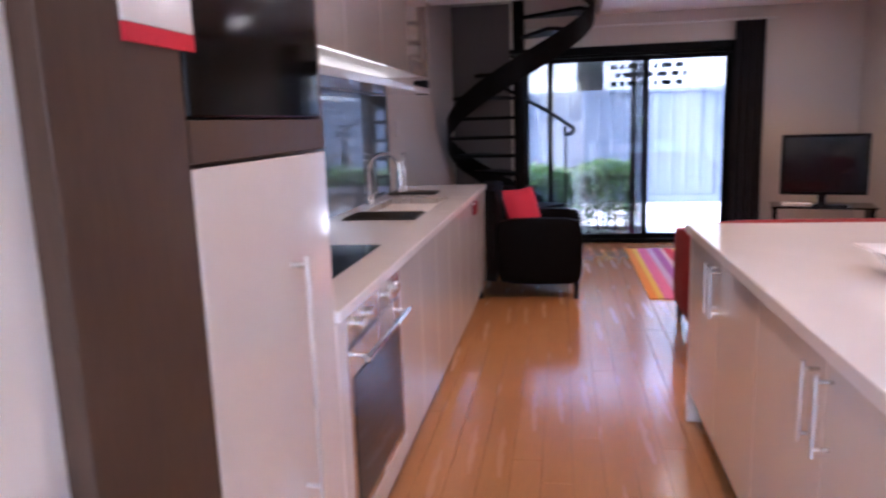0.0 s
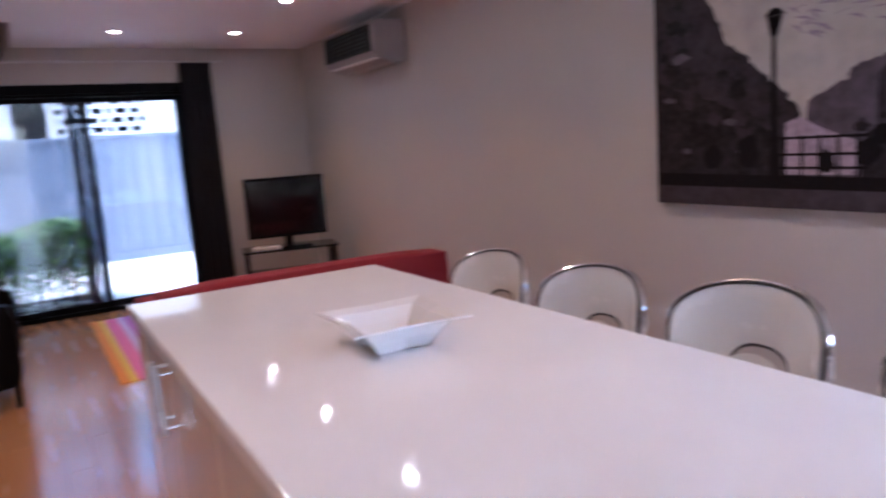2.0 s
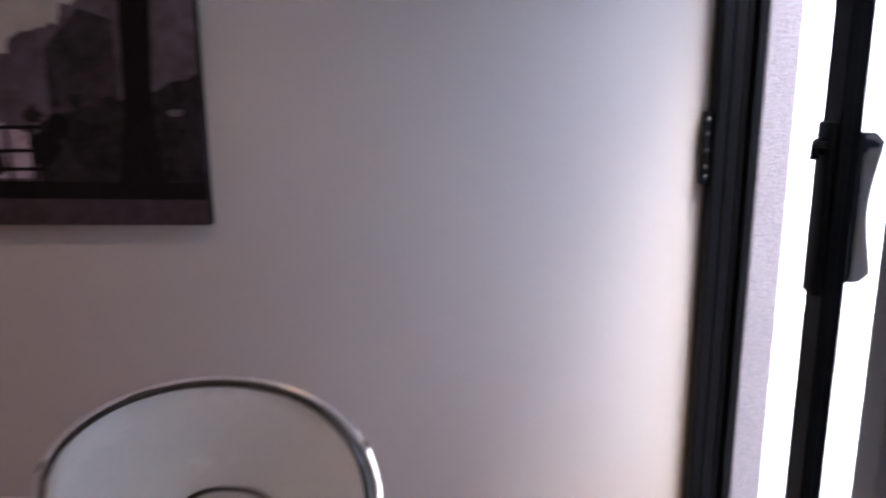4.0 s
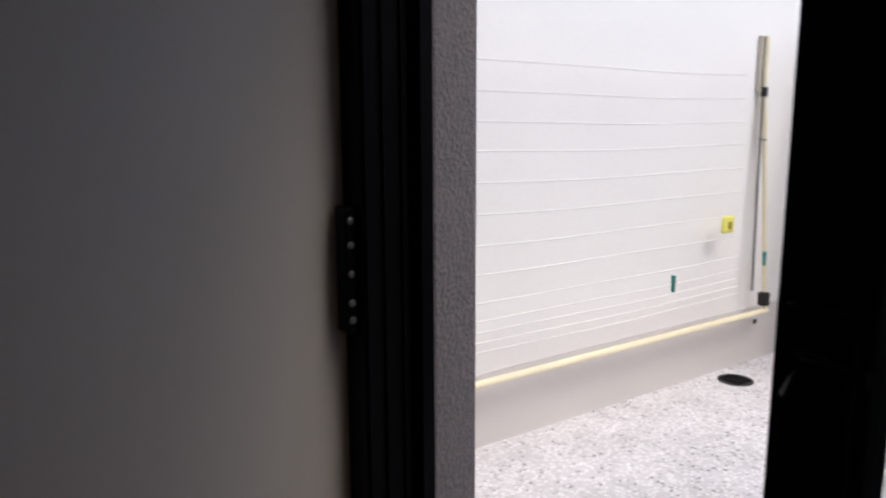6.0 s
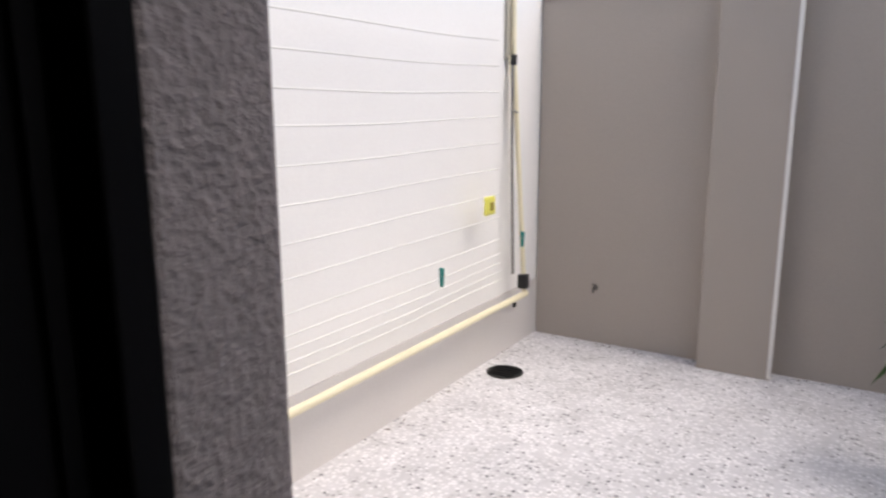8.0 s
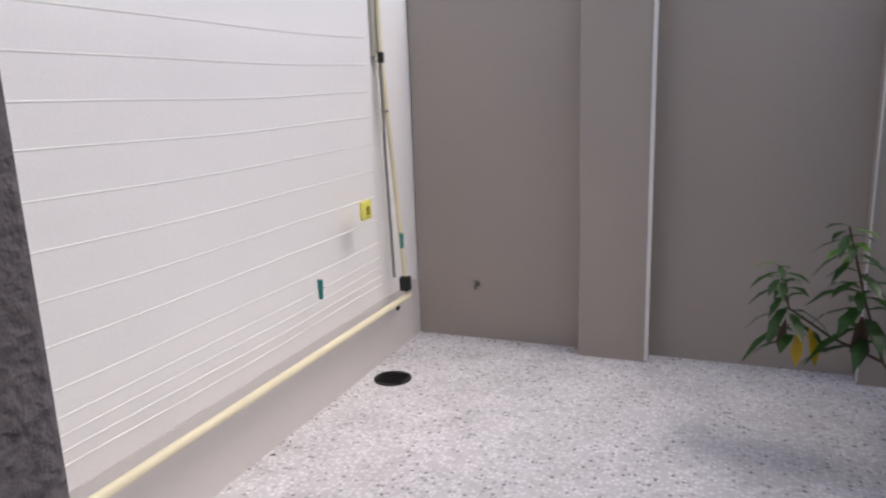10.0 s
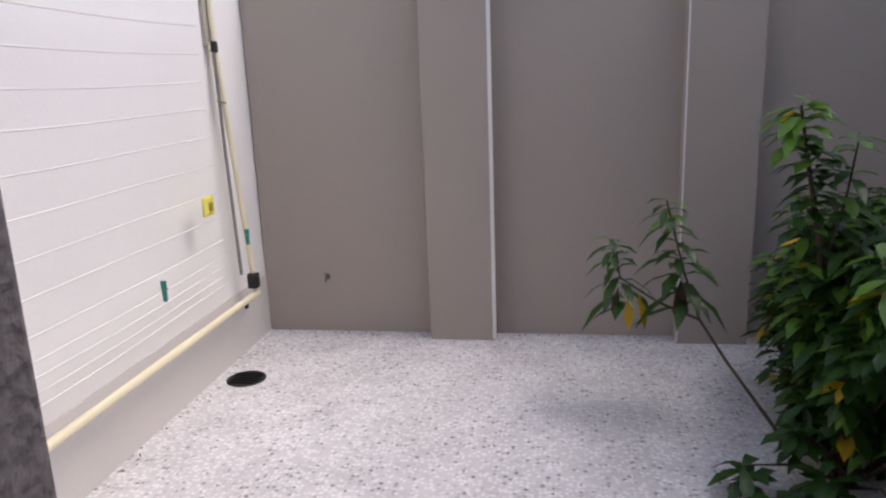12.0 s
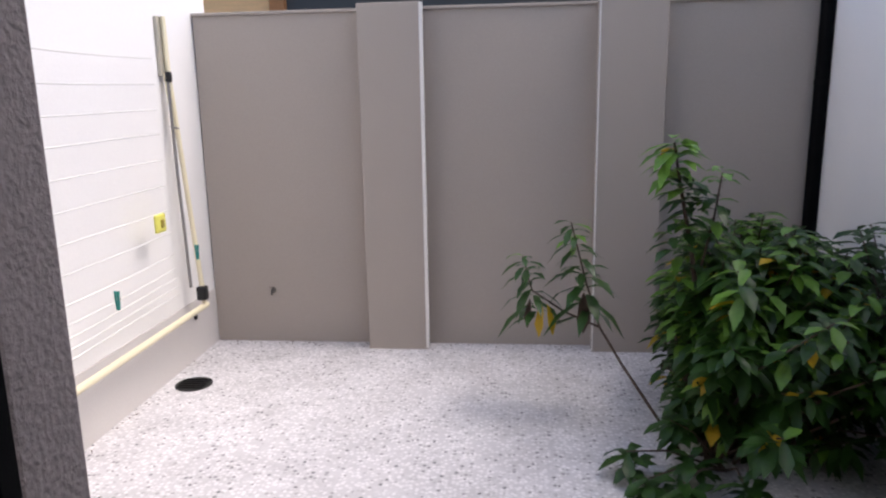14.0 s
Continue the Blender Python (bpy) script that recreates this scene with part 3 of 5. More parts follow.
# splashback, shelf with light, wall cabinets
structure("trim_splashback", box(B(), XW + 0.001, YB0, 0.902, XW + 0.008, 5.10, 1.60), M_SPLASH, "blue-grey glass splashback")
sh = thing("wall_shelf", (-1.4, 3.5, 1.60), "long white shelf under the wall cabinets", "shelf")
part("board", box(B(), XW + 0.001, YB0, 1.603, -1.235, 5.10, 1.640, 0.002), M_GLOSS, sh)
st = thing("strip_light", (-1.5, 3.5, 1.66), "bright strip light beneath the wall cabinets", "lamp")
part("diffuser", box(B(), XW + 0.012, 2.0, 1.655, XW + 0.030, 5.05, 1.675, 0.003), M_STRIP, st)
for k in range(5):
    y0, y1 = 1.835 + k * 0.653, 1.835 + (k + 1) * 0.653
    uc = thing("wall_cabinet", (-1.4, (y0 + y1) / 2, 1.72), "glossy beige-white wall cabinet above the bench", "cabinet", "kitchen wall cabinets")
    part("body", box(B(), XW + 0.001, y0, 1.725, -1.262, y1 - 0.001, 2.50), M_WHITE, uc)
    part("door", box(B(), -1.260, y0 + 0.002, 1.715, -1.240, y1 - 0.003, 2.498, 0.002), M_GLOSSUP, uc)
spk = thing("small_speaker", (-1.3, 5.15, 1.61), "small black speaker fixed at the shelf end", "speaker")
part("body", box(B(), -1.35, 5.103, 1.60, -1.25, 5.19, 1.70, 0.012), M_BLACK, spk)
ic = thing("intercom", (XW, 5.4, 1.35), "small pale wall switch panel", "switch")
part("plate", box(B(), XW + 0.001, 5.36, 1.30, XW + 0.012, 5.44, 1.42, 0.004), M_GREYPLASTIC, ic)

# ---- island bench ----
IX0, IX1, IY0, IY1 = 0.269, 1.256, 1.049, 3.422
itop = thing("island_benchtop", (0.76, 2.2, 0.86), "large pale polished stone island benchtop", "benchtop")
part("slab", box(B(), IX0, IY0, 0.858, IX1, IY1, 0.900, 0.004), M_STONE, itop)
iend = thing("island_end_panel", (0.76, 1.08, 0), "white gloss end panel carrying the island top", "panel")
part("panel", box(B(), IX0 + 0.02, IY0 + 0.012, FL, IX1 - 0.01, IY0 + 0.05, 0.857, 0.003), M_GLOSS, iend)
iend2 = thing("island_end_panel", (0.76, 3.39, 0), "white gloss end panel carrying the island top", "panel")
part("panel", box(B(), IX0 + 0.02, IY1 - 0.05, FL, IX1 - 0.01, IY1 - 0.012, 0.857, 0.003), M_GLOSS, iend2)
for y0, y1 in ((IY0 + 0.052, 2.235), (2.235, IY1 - 0.052)):
    cab = thing("island_cabinet", (0.6, (y0 + y1) / 2, 0), "white gloss island cabinet with steel bar handles", "cabinet", "island cabinets")
    part("body", box(B(), IX0 + 0.042, y0, 0.10, 0.90, y1 - 0.001, 0.856), M_GLOSS, cab)
    part("kickboard", box(B(), IX0 + 0.09, y0, FL, 0.88, y1 - 0.001, 0.099), M_WENGE, cab)
    mid = (y0 + y1) / 2
    for a, b, hy in ((y0, mid, mid - 0.045), (mid, y1, mid + 0.045)):
        d = part("door", box(B(), IX0 + 0.020, a + 0.002, 0.103, IX0 + 0.040, b - 0.002, 0.850, 0.002), M_GLOSS, cab)
        bm = B()
        tube(bm, [(IX0 - 0.018, hy, 0.63), (IX0 - 0.018, hy, 0.83)], 0.006)
        for z in (0.65, 0.81):
            tube(bm, [(IX0 + 0.02, hy, z), (IX0 - 0.018, hy, z)], 0.005)
        part("handle", bm, M_STEEL, d, "brushed steel bar handle", True)

# square porcelain bowl
bowl = thing("fruit_bowl", (0.78, 2.30, 0.90), "empty square white porcelain bowl with flared rim on the island", "bowl")
bm = B()
rings = []
for half, z in ((0.066, 0.901), (0.074, 0.901), (0.098, 0.945), (0.122, 0.976), (0.162, 0.990), (0.162, 0.996), (0.122, 0.984), (0.092, 0.950), (0.066, 0.914), (0.001, 0.910)):
    rings.append([bm.verts.new((half * sx, half * sy, z)) for sx, sy in ((-1.04, -1.04), (0, -0.95), (1.04, -1.04), (0.95, 0), (1.04, 1.04), (0, 0.95), (-1.04, 1.04), (-0.95, 0))])
for a, b in zip(rings, rings[1:]):
    for k in range(8):
        bm.faces.new((a[k], a[(k + 1) % 8], b[(k + 1) % 8], b[k]))
bm.faces.new(rings[0][::-1])
bm.faces.new(rings[-1])
bmesh.ops.transform(bm, matrix=Matrix.Translation((0.755, 2.265, 0.15)) @ pose(0, 0, 0, 0, 0, -4) @ Matrix.Diagonal((0.9, 0.9, 0.834, 1)), verts=bm.verts)
part("bowl", bm, M_PORCELAIN, bowl)


# ---- bar stools ----
def bar_stool():
    st = thing("bar_stool", (0, 0, 0), "white leatherette bar stool with curved arched backrest and chrome rim", "stool", "bar stools along the island")
    part("base", lathe(B(), [(0.205, 0.0), (0.205, 0.008), (0.18, 0.016), (0.05, 0.028), (0.030, 0.05)], sides=36), M_CHROME, st, smooth=True)
    part("column", tube(B(), [(0, 0, 0.045), (0, 0, 0.36), (0, 0, 0.361), (0, 0, 0.62)], [0.030, 0.030, 0.022, 0.022], 20), M_CHROME, st, smooth=True)
    foot = [(0.155 * math.cos(a), 0.155 * math.sin(a), 0.25) for a in [math.pi * (0.5 + k / 14) for k in range(15)]]
    part("footrest", tube(B(), [(0.0, 0.03, 0.25), *foot, (0.0, -0.03, 0.25)], 0.010), M_CHROME, st, smooth=True)
    part("seat", lathe(B(), [(0.13, 0.560), (0.195, 0.575), (0.215, 0.610), (0.205, 0.640), (0.15, 0.655), (0.02, 0.650)], (0, 0, -FL), 36), M_SHELL, st, smooth=True)

    def place(s, v, off):
        """A point of the back: s from one end to the other, v from the lower to the upper edge."""
        a = s * radians(52)
        c = max(0.0, (abs(s) - 0.86) / 0.14) ** 2.2
        hi = 0.790 + 0.145 * math.sqrt(max(0.0, 1 - (abs(s) ** 2.1))) - 0.012 * c
        arch = 0.092 * math.sqrt(max(0.0, 1 - (s / 0.36) ** 2)) if abs(s) < 0.36 else 0.0
        lo = 0.660 + 0.050 * abs(s) ** 1.3 + arch + 0.028 * c
        z = lo + (hi - lo) * v
        r = 0.285 + off + 0.05 * (z - 0.66)
        return Vector((r * math.cos(a) - 0.02, r * math.sin(a) * 1.11, z - FL))

    bm, n, m_ = B(), 48, 8
    front = [[bm.verts.new(place(-1 + 2 * i / n, j / m_, -0.018 * math.sin(math.pi * j / m_) ** 0.5)) for j in range(m_ + 1)] for i in range(n + 1)]
    back = [[bm.verts.new(place(-1 + 2 * i / n, j / m_, 0.020 * math.sin(math.pi * j / m_) ** 0.5 + 0.004)) for j in range(m_ + 1)] for i in range(n + 1)]
    for i in range(n):
        for j in range(m_):
            bm.faces.new((front[i][j], front[i + 1][j], front[i + 1][j + 1], front[i][j + 1]))
            bm.faces.new((back[i][j], back[i][j + 1], back[i + 1][j + 1], back[i + 1][j]))
        bm.faces.new((front[i][0], back[i][0], back[i + 1][0], front[i + 1][0]))
        bm.faces.new((front[i][m_], front[i + 1][m_], back[i + 1][m_], back[i][m_]))
    for i in (0, n):
        for j in range(m_):
            bm.faces.new((front[i][j], front[i][j + 1], back[i][j + 1], back[i][j]))
    back_ob = part("backrest", bm, M_SHELL, st, smooth=True)
    loop = [place(-1 + 2 * i / n, 0, -0.002) for i in range(n + 1)] + [place(1 - 2 * i / n, 1, -0.002) for i in range(n + 1)]
    part("piping", tube(B(), [*loop, loop[0]], 0.0046, 6), M_PIPING, back_ob, "dark piping round the edge", True)
    loop = [place(-1 + 2 * i / n, 1, 0.012) for i in range(n + 1)]
    part("rim", tube(B(), [place(-1, 0.1, 0.012), *loop, place(1, 0.1, 0.012)], 0.008, 8), M_CHROME, back_ob, "chrome rim round the top", True)
    for a in (-47, 47):
        bm = B()
        p = place(a / 52, 0.86, 0.019)
        q = place(a / 52, 0.16, 0.019)
        tube(bm, [p, p.lerp(q, 0.5) + Vector((0.004, 0, 0)), q], [0.005, 0.009, 0.005], 8)
        part("bracket", bm, M_CHROME, st, "chrome clip on the end of the backrest", True)
    # low inner lining seen through the arch
    bm = B()
    lin = []
    for i in range(17):
        a = radians(-24 + 3 * i)
        for j in range(2):
            lin.append(bm.verts.new((0.255 * math.cos(a) - 0.02, 0.275 * math.sin(a), 0.62 - FL + 0.115 * j * math.sqrt(max(0, 1 - ((i - 8) / 8.4) ** 2)) ** 0.8)))
    for i in range(16):
        bm.faces.new((lin[2 * i], lin[2 * i + 2], lin[2 * i + 3], lin[2 * i + 1]))
    bmesh.ops.solidify(bm, geom=bm.faces[:], thickness=0.02)
    part("lumbar_pad", bm, M_SHELL, st, smooth=True)
    return st


stool = bar_stool()
stool.matrix_world = pose(1.50, 1.275, FL, 0, 0, 0)
for y, r, low in ((1.93, -2, 1.0), (2.55, 1, 0.976), (3.18, 2, 0.972)):
    copy_thing(stool, pose(1.50, y, FL, 0, 0, r) @ Matrix.Diagonal((1, 1, low, 1)))


# ---- living room ----
def cushion_box(bm, x0, y0, z0, x1, y1, z1, puff):
    """A soft upholstered block with rounded, slightly swollen faces."""
    b2 = B()
    bmesh.ops.create_cube(b2, size=1)
    bmesh.ops.subdivide_edges(b2, edges=b2.edges[:], cuts=5, use_grid_fill=True)
    c, h = Vector(((x0 + x1) / 2, (y0 + y1) / 2, (z0 + z1) / 2)), Vector(((x1 - x0) / 2, (y1 - y0) / 2, (z1 - z0) / 2))
    for v in b2.verts:
        q = v.co * 2
        r = [math.copysign(min(1, abs(a)), a) for a in q]
        ex = [puff * (1 - r[(k + 1) % 3] ** 2) * (1 - r[(k + 2) % 3] ** 2) * (1 if abs(r[k]) > 0.99 else 0) for k in range(3)]
        cor = sum(abs(a) > 0.99 for a in r)
        v.co = Vector([c[k] + r[k] * (h[k] - (0.016 if cor >= 2 and abs(r[k]) > 0.99 else 0)) + math.copysign(ex[k], r[k]) for k in range(3)])
    me = bpy.data.meshes.new("tmp")
    b2.to_mesh(me)
    b2.free()
    bm.from_mesh(me)
    bpy.data.meshes.remove(me)
    return bm


sofa = thing("sofa", (1.31, 4.7, FL), "red fabric sofa with its back towards the island", "sofa")
SX0, SX1, SY0, SY1 = 0.47, 2.16, 4.25, 5.15
part("backrest", cushion_box(B(), SX0 + 0.02, SY0, 0.10, SX1 - 0.02, SY0 + 0.22, 0.765, 0.012), M_RED, sofa, smooth=True)
part("armrest", cushion_box(B(), SX0, SY0 + 0.222, 0.08, SX0 + 0.17, SY1, 0.63, 0.01), M_RED, sofa, smooth=True)
part("armrest", cushion_box(B(), SX1 - 0.17, SY0 + 0.222, 0.08, SX1, SY1, 0.63, 0.01), M_RED, sofa, smooth=True)
part("base", box(B(), SX0 + 0.172, SY0 + 0.222, 0.08, SX1 - 0.172, SY1 - 0.01, 0.26, 0.01), M_RED, sofa)
for a, b in ((SX0 + 0.175, (SX0 + SX1) / 2 - 0.002), ((SX0 + SX1) / 2 + 0.002, SX1 - 0.175)):
    part("seat_cushion", cushion_box(B(), a, SY0 + 0.225, 0.262, b, SY1, 0.43, 0.02), M_RED, sofa, smooth=True)
for x in (SX0 + 0.05, SX1 - 0.05):
    for y in (SY0 + 0.06, SY1 - 0.06):
        part("leg", lathe(B(), [(0.015, 0.0), (0.025, 0.079 - FL)], (x, y, FL + 0.001), 12), M_WENGE, sofa)

chair = thing("armchair", (-0.6, 6.1, FL), "black leather armchair with a red cushion, standing past the bench", "armchair")
CX0, CX1, CY0, CY1 = -1.02, -0.15, 5.68, 6.50
part("backrest", cushion_box(B(), CX0, CY0 + 0.0, 0.075, CX0 + 0.20, CY1, 0.86, 0.014), M_LEATHER, chair, smooth=True)
part("armrest", cushion_box(B(), CX0 + 0.202, CY0, 0.075, CX1, CY0 + 0.15, 0.60, 0.012), M_LEATHER, chair, smooth=True)
part("armrest", cushion_box(B(), CX0 + 0.202, CY1 - 0.15, 0.075, CX1, CY1, 0.60, 0.012), M_LEATHER, chair, smooth=True)
part("seat", cushion_box(B(), CX0 + 0.202, CY0 + 0.152, 0.085, CX1 - 0.01, CY1 - 0.152, 0.43, 0.015), M_LEATHER, chair, smooth=True)
for x in (CX0 + 0.05, CX1 - 0.04):
    for y in (CY0 + 0.05, CY1 - 0.05):
        part("leg", lathe(B(), [(0.016, 0.0), (0.024, 0.14)], (x, y, FL + 0.001), 12), M_BLACK, chair)
cu = thing("cushion", (-0.72, 6.10, 0.43), "bright red square cushion leaning on the black armchair", "cushion")
bm = B()
n = 12
vf, vb = {}, {}
for i in range(n + 1):
    for j in range(n + 1):
        u, v = -1 + 2 * i / n, -1 + 2 * j / n
        th = 0.075 * ((1 - u ** 4) * (1 - v ** 4)) ** 0.6
        k = 0.185 * (1 + 0.06 * abs(u * v))
        p = Vector((0, u * k, v * k))
        vf[i, j] = bm.verts.new(p + Vector((th, 0, 0)))
        vb[i, j] = vf[i, j] if i in (0, n) or j in (0, n) else bm.verts.new(p - Vector((th, 0, 0)))
for i in range(n):
    for j in range(n):
        for d in (vf, vb):
            bm.faces.new((d[i, j], d[i + 1, j], d[i + 1, j + 1], d[i, j + 1]))
bmesh.ops.transform(bm, matrix=pose(-0.64, 6.08, 0.63, 0, -18, -38), verts=bm.verts)
part("cover", bm, M_REDCUSH, cu, smooth=True)

# striped rug
rug = thing("rug", (1.0, 6.8, FL), "multicoloured striped wool rug lying on the floor", "rug")
cols = ((0.75, 0.30, 0.06), (0.78, 0.58, 0.12), (0.72, 0.20, 0.42), (0.62, 0.50, 0.75), (0.42, 0.16, 0.50), (0.80, 0.62, 0.70), (0.62, 0.06, 0.10), (0.85, 0.50, 0.20), (0.70, 0.66, 0.70), (0.55, 0.10, 0.35))
rm = [mat("rug_wool_%s" % "abcdefghij"[k], c, 0.95, vary=0.12, scale=6, grain=400, bump=0.3) for k, c in enumerate(cols)]
x, k = 0.39, 0
wid = (0.07, 0.05, 0.10, 0.06, 0.08, 0.04, 0.09, 0.05)
while x < 2.0:
    w = wid[k % 8]
    part("stripe", box(B(), x, 5.74, FL + 0.001, x + w - 0.0008, 7.95, FL + 0.013, 0.003, 1), rm[k % 10], rug)
    x += w
    k += 1

# television and its stand
stand = thing("tv_stand", (2.27, 7.42, 0), "low black tv stand with glass shelves and pale top", "tv stand")
turn = pose(2.225, 7.47, 0, 0, 0, -14)


def turned(bm):
    bmesh.ops.transform(bm, matrix=turn, verts=bm.verts)
    return bm


part("top", turned(box(B(), -0.46, -0.22, 0.455, 0.46, 0.22, 0.475, 0.003)), M_BLACKGLASS, stand, "black glass top")
part("shelf", turned(box(B(), -0.44, -0.21, 0.22, 0.44, 0.21, 0.235, 0.003)), M_BLACKGLASS, stand)
part("bottom", turned(box(B(), -0.46, -0.22, FL + 0.001, 0.46, 0.22, -0.01, 0.003)), M_BLACK, stand)
for a in (-0.44, 0.40):
    part("upright", turned(box(B(), a, -0.20, -0.0095, a + 0.04, 0.20, 0.2195)), M_BLACK, stand)
    part("upright", turned(box(B(), a, -0.20, 0.2355, a + 0.04, 0.20, 0.4545)), M_BLACK, stand)
tv = thing("television", (2.225, 7.45, 0.476), "black flat-screen television switched off, on a stand", "television")
part("casing", turned(box(B(), -0.385, -0.035, 0.575, 0.385, 0.035, 1.165, 0.010)), M_BLACK, tv)
part("screen", turned(box(B(), -0.358, -0.0375, 0.605, 0.358, -0.0355, 1.138)), M_SCREEN, tv)
bm = B()
box(bm, -0.04, 0.0, 0.49, 0.04, 0.03, 0.575, 0.004)
box(bm, -0.22, -0.11, 0.4755, 0.22, 0.11, 0.491, 0.005)
part("foot", turned(bm), M_BLACKGLASS, tv)

# wall-mounted air conditioner
ac = thing("air_conditioner", (2.6, 6.3, 2.1), "beige wall-mounted air conditioner with a dark louvre", "air conditioner")
bm = B()
vs = [(2.60, 2.115), (2.555, 2.16), (2.555, 2.36), (2.60, 2.40), (XE - 0.001, 2.40), (XE - 0.001, 2.07), (2.70, 2.07)]
lo = [bm.verts.new((a, 5.90, b)) for a, b in vs]
hi = [bm.verts.new((a, 6.92, b)) for a, b in vs]
bm.faces.new(lo)
bm.faces.new(hi[::-1])
for k in range(len(vs)):
    bm.faces.new((lo[k], hi[k], hi[(k + 1) % len(vs)], lo[(k + 1) % len(vs)]))
bmesh.ops.bevel(bm, geom=bm.edges[:], offset=0.008, segments=2, affect="EDGES")
part("casing", bm, M_ACBODY, ac)
part("end_cap", box(B(), 2.575, 5.892, 2.12, XE - 0.05, 5.8995, 2.385, 0.003), M_ACBODY, ac)
part("grille", box(B(), 2.548, 5.94, 2.155, 2.5545, 6.88, 2.365, 0.002), M_BLACK, ac, "dark front grille")
for k in range(6):
    part("slat", box(B(), 2.540, 5.95, 2.165 + 0.033 * k, 2.5475, 6.87, 2.177 + 0.033 * k, 0.002), M_RUBBER, ac)
part("louvre", box(B(), 2.575, 5.96, 2.098, 2.665, 6.86, 2.104, 0.002), M_WHITE, ac, "white outlet flap")

# white box on the stand
stb = thing("set_top_box", (2.05, 7.31, 0.476), "flat white set-top box on the tv stand", "set-top box")
part("casing", turned(box(B(), -0.36, -0.20, 0.4765, -0.10, -0.115, 0.512, 0.006)), M_PORCELAIN, stb)
part("front", turned(box(B(), -0.35, -0.2035, 0.482, -0.11, -0.2005, 0.506, 0.001)), M_GREYPLASTIC, stb)

# curtains
def curtain(x0, x1, folds, z0=FL + 0.02, z1=2.36):
    cu = thing("curtain", ((x0 + x1) / 2, YN - 0.14, 0), "dark heavy curtain drawn open beside the garden door", "curtain")
    bm, n, rows = B(), folds * 8, 10
    g = []
    for j in range(rows + 1):
        v = j / rows
        w = 1 + 0.10 * (1 - v)
        g.append([bm.verts.new((x0 + (x1 - x0) * (0.5 + (i / n - 0.5) * w), YN - 0.14 + 0.045 * math.sin(2 * math.pi * folds * i / n + 0.4 * math.sin(3 * v)) * (0.65 + 0.35 * (1 - v)), z0 + (z1 - z0) * v)) for i in range(n + 1)])
    for a, b in zip(g, g[1:]):
        for i in range(n):
            bm.faces.new((a[i], a[i + 1], b[i + 1], b[i]))
    bmesh.ops.solidify(bm, geom=bm.faces[:], thickness=0.004)
    part("cloth", bm, M_CURTAIN, cu, smooth=True)


curtain(1.53, 1.84, 4)
rod = thing("curtain_rail", (0.6, YN - 0.14, 2.38), "long metal curtain rail above the garden door", "curtain rail")
part("rail", tube(B(), [(-0.75, YN - 0.14, 2.375), (1.95, YN - 0.14, 2.375)], 0.012), M_RAIL, rod, smooth=True)
for x in (-0.6, 1.9):
    part("bracket", tube(B(), [(x, YN - 0.001, 2.375), (x, YN - 0.14, 2.375)], 0.009), M_RAIL, rod)

# garden sliding door
gd = thing("door_2", (0.6, YN + 0.1, 0), "black aluminium glazed garden slider", "door", kind="structure")
part("head", box(B(), XN0, YN + 0.02, ZN - 0.06, XN1, YN + 0.14, ZN - 0.001, 0.003), M_BLACK, gd)
part("sill", box(B(), XN0, YN + 0.02, FL - 0.015, XN1, YN + 0.14, FL + 0.04, 0.003), M_BLACK, gd)
part("pelmet", box(B(), XN0 - 0.1, YN - 0.022, ZN - 0.035, XN1 + 0.02, YN - 0.001, ZN + 0.055, 0.004), M_BLACK, gd, "dark track cover over the door")
for x in (XN0, XN1 - 0.05):
    part("jamb", box(B(), x, YN + 0.021, FL + 0.041, x + 0.05, YN + 0.139, ZN - 0.061, 0.003), M_BLACK, gd)
for x0, x1, y, pane_glass in ((XN0 + 0.051, -0.40, YN + 0.10, M_GLASSTINT), (-0.465, 0.665, YN + 0.05, M_GLASSTINT), (0.475, XN1 - 0.051, YN + 0.10, M_GLASSPALE)):
    bm = B()
    for a, b, c, d in ((x0, x0 + 0.05, FL + 0.042, ZN - 0.062), (x1 - 0.06, x1, FL + 0.042, ZN - 0.062), (x0 + 0.05, x1 - 0.06, FL + 0.042, FL + 0.10), (x0 + 0.05, x1 - 0.06, ZN - 0.11, ZN - 0.062)):
        box(bm, a, y - 0.018, c, b, y + 0.018, d, 0.002)
    sh_ = part("sash", bm, M_BLACK, gd)
    pn = part("pane", box(B(), x0 + 0.046, y - 0.003, FL + 0.096, x1 - 0.056, y + 0.003, ZN - 0.106), pane_glass, sh_, "tinted glass pane")
    pn.visible_shadow = True
part("handle", box(B(), XN1 - 0.10, YN + 0.050, 1.00, XN1 - 0.075, YN + 0.082, 1.20, 0.006), M_BLACK, gd)

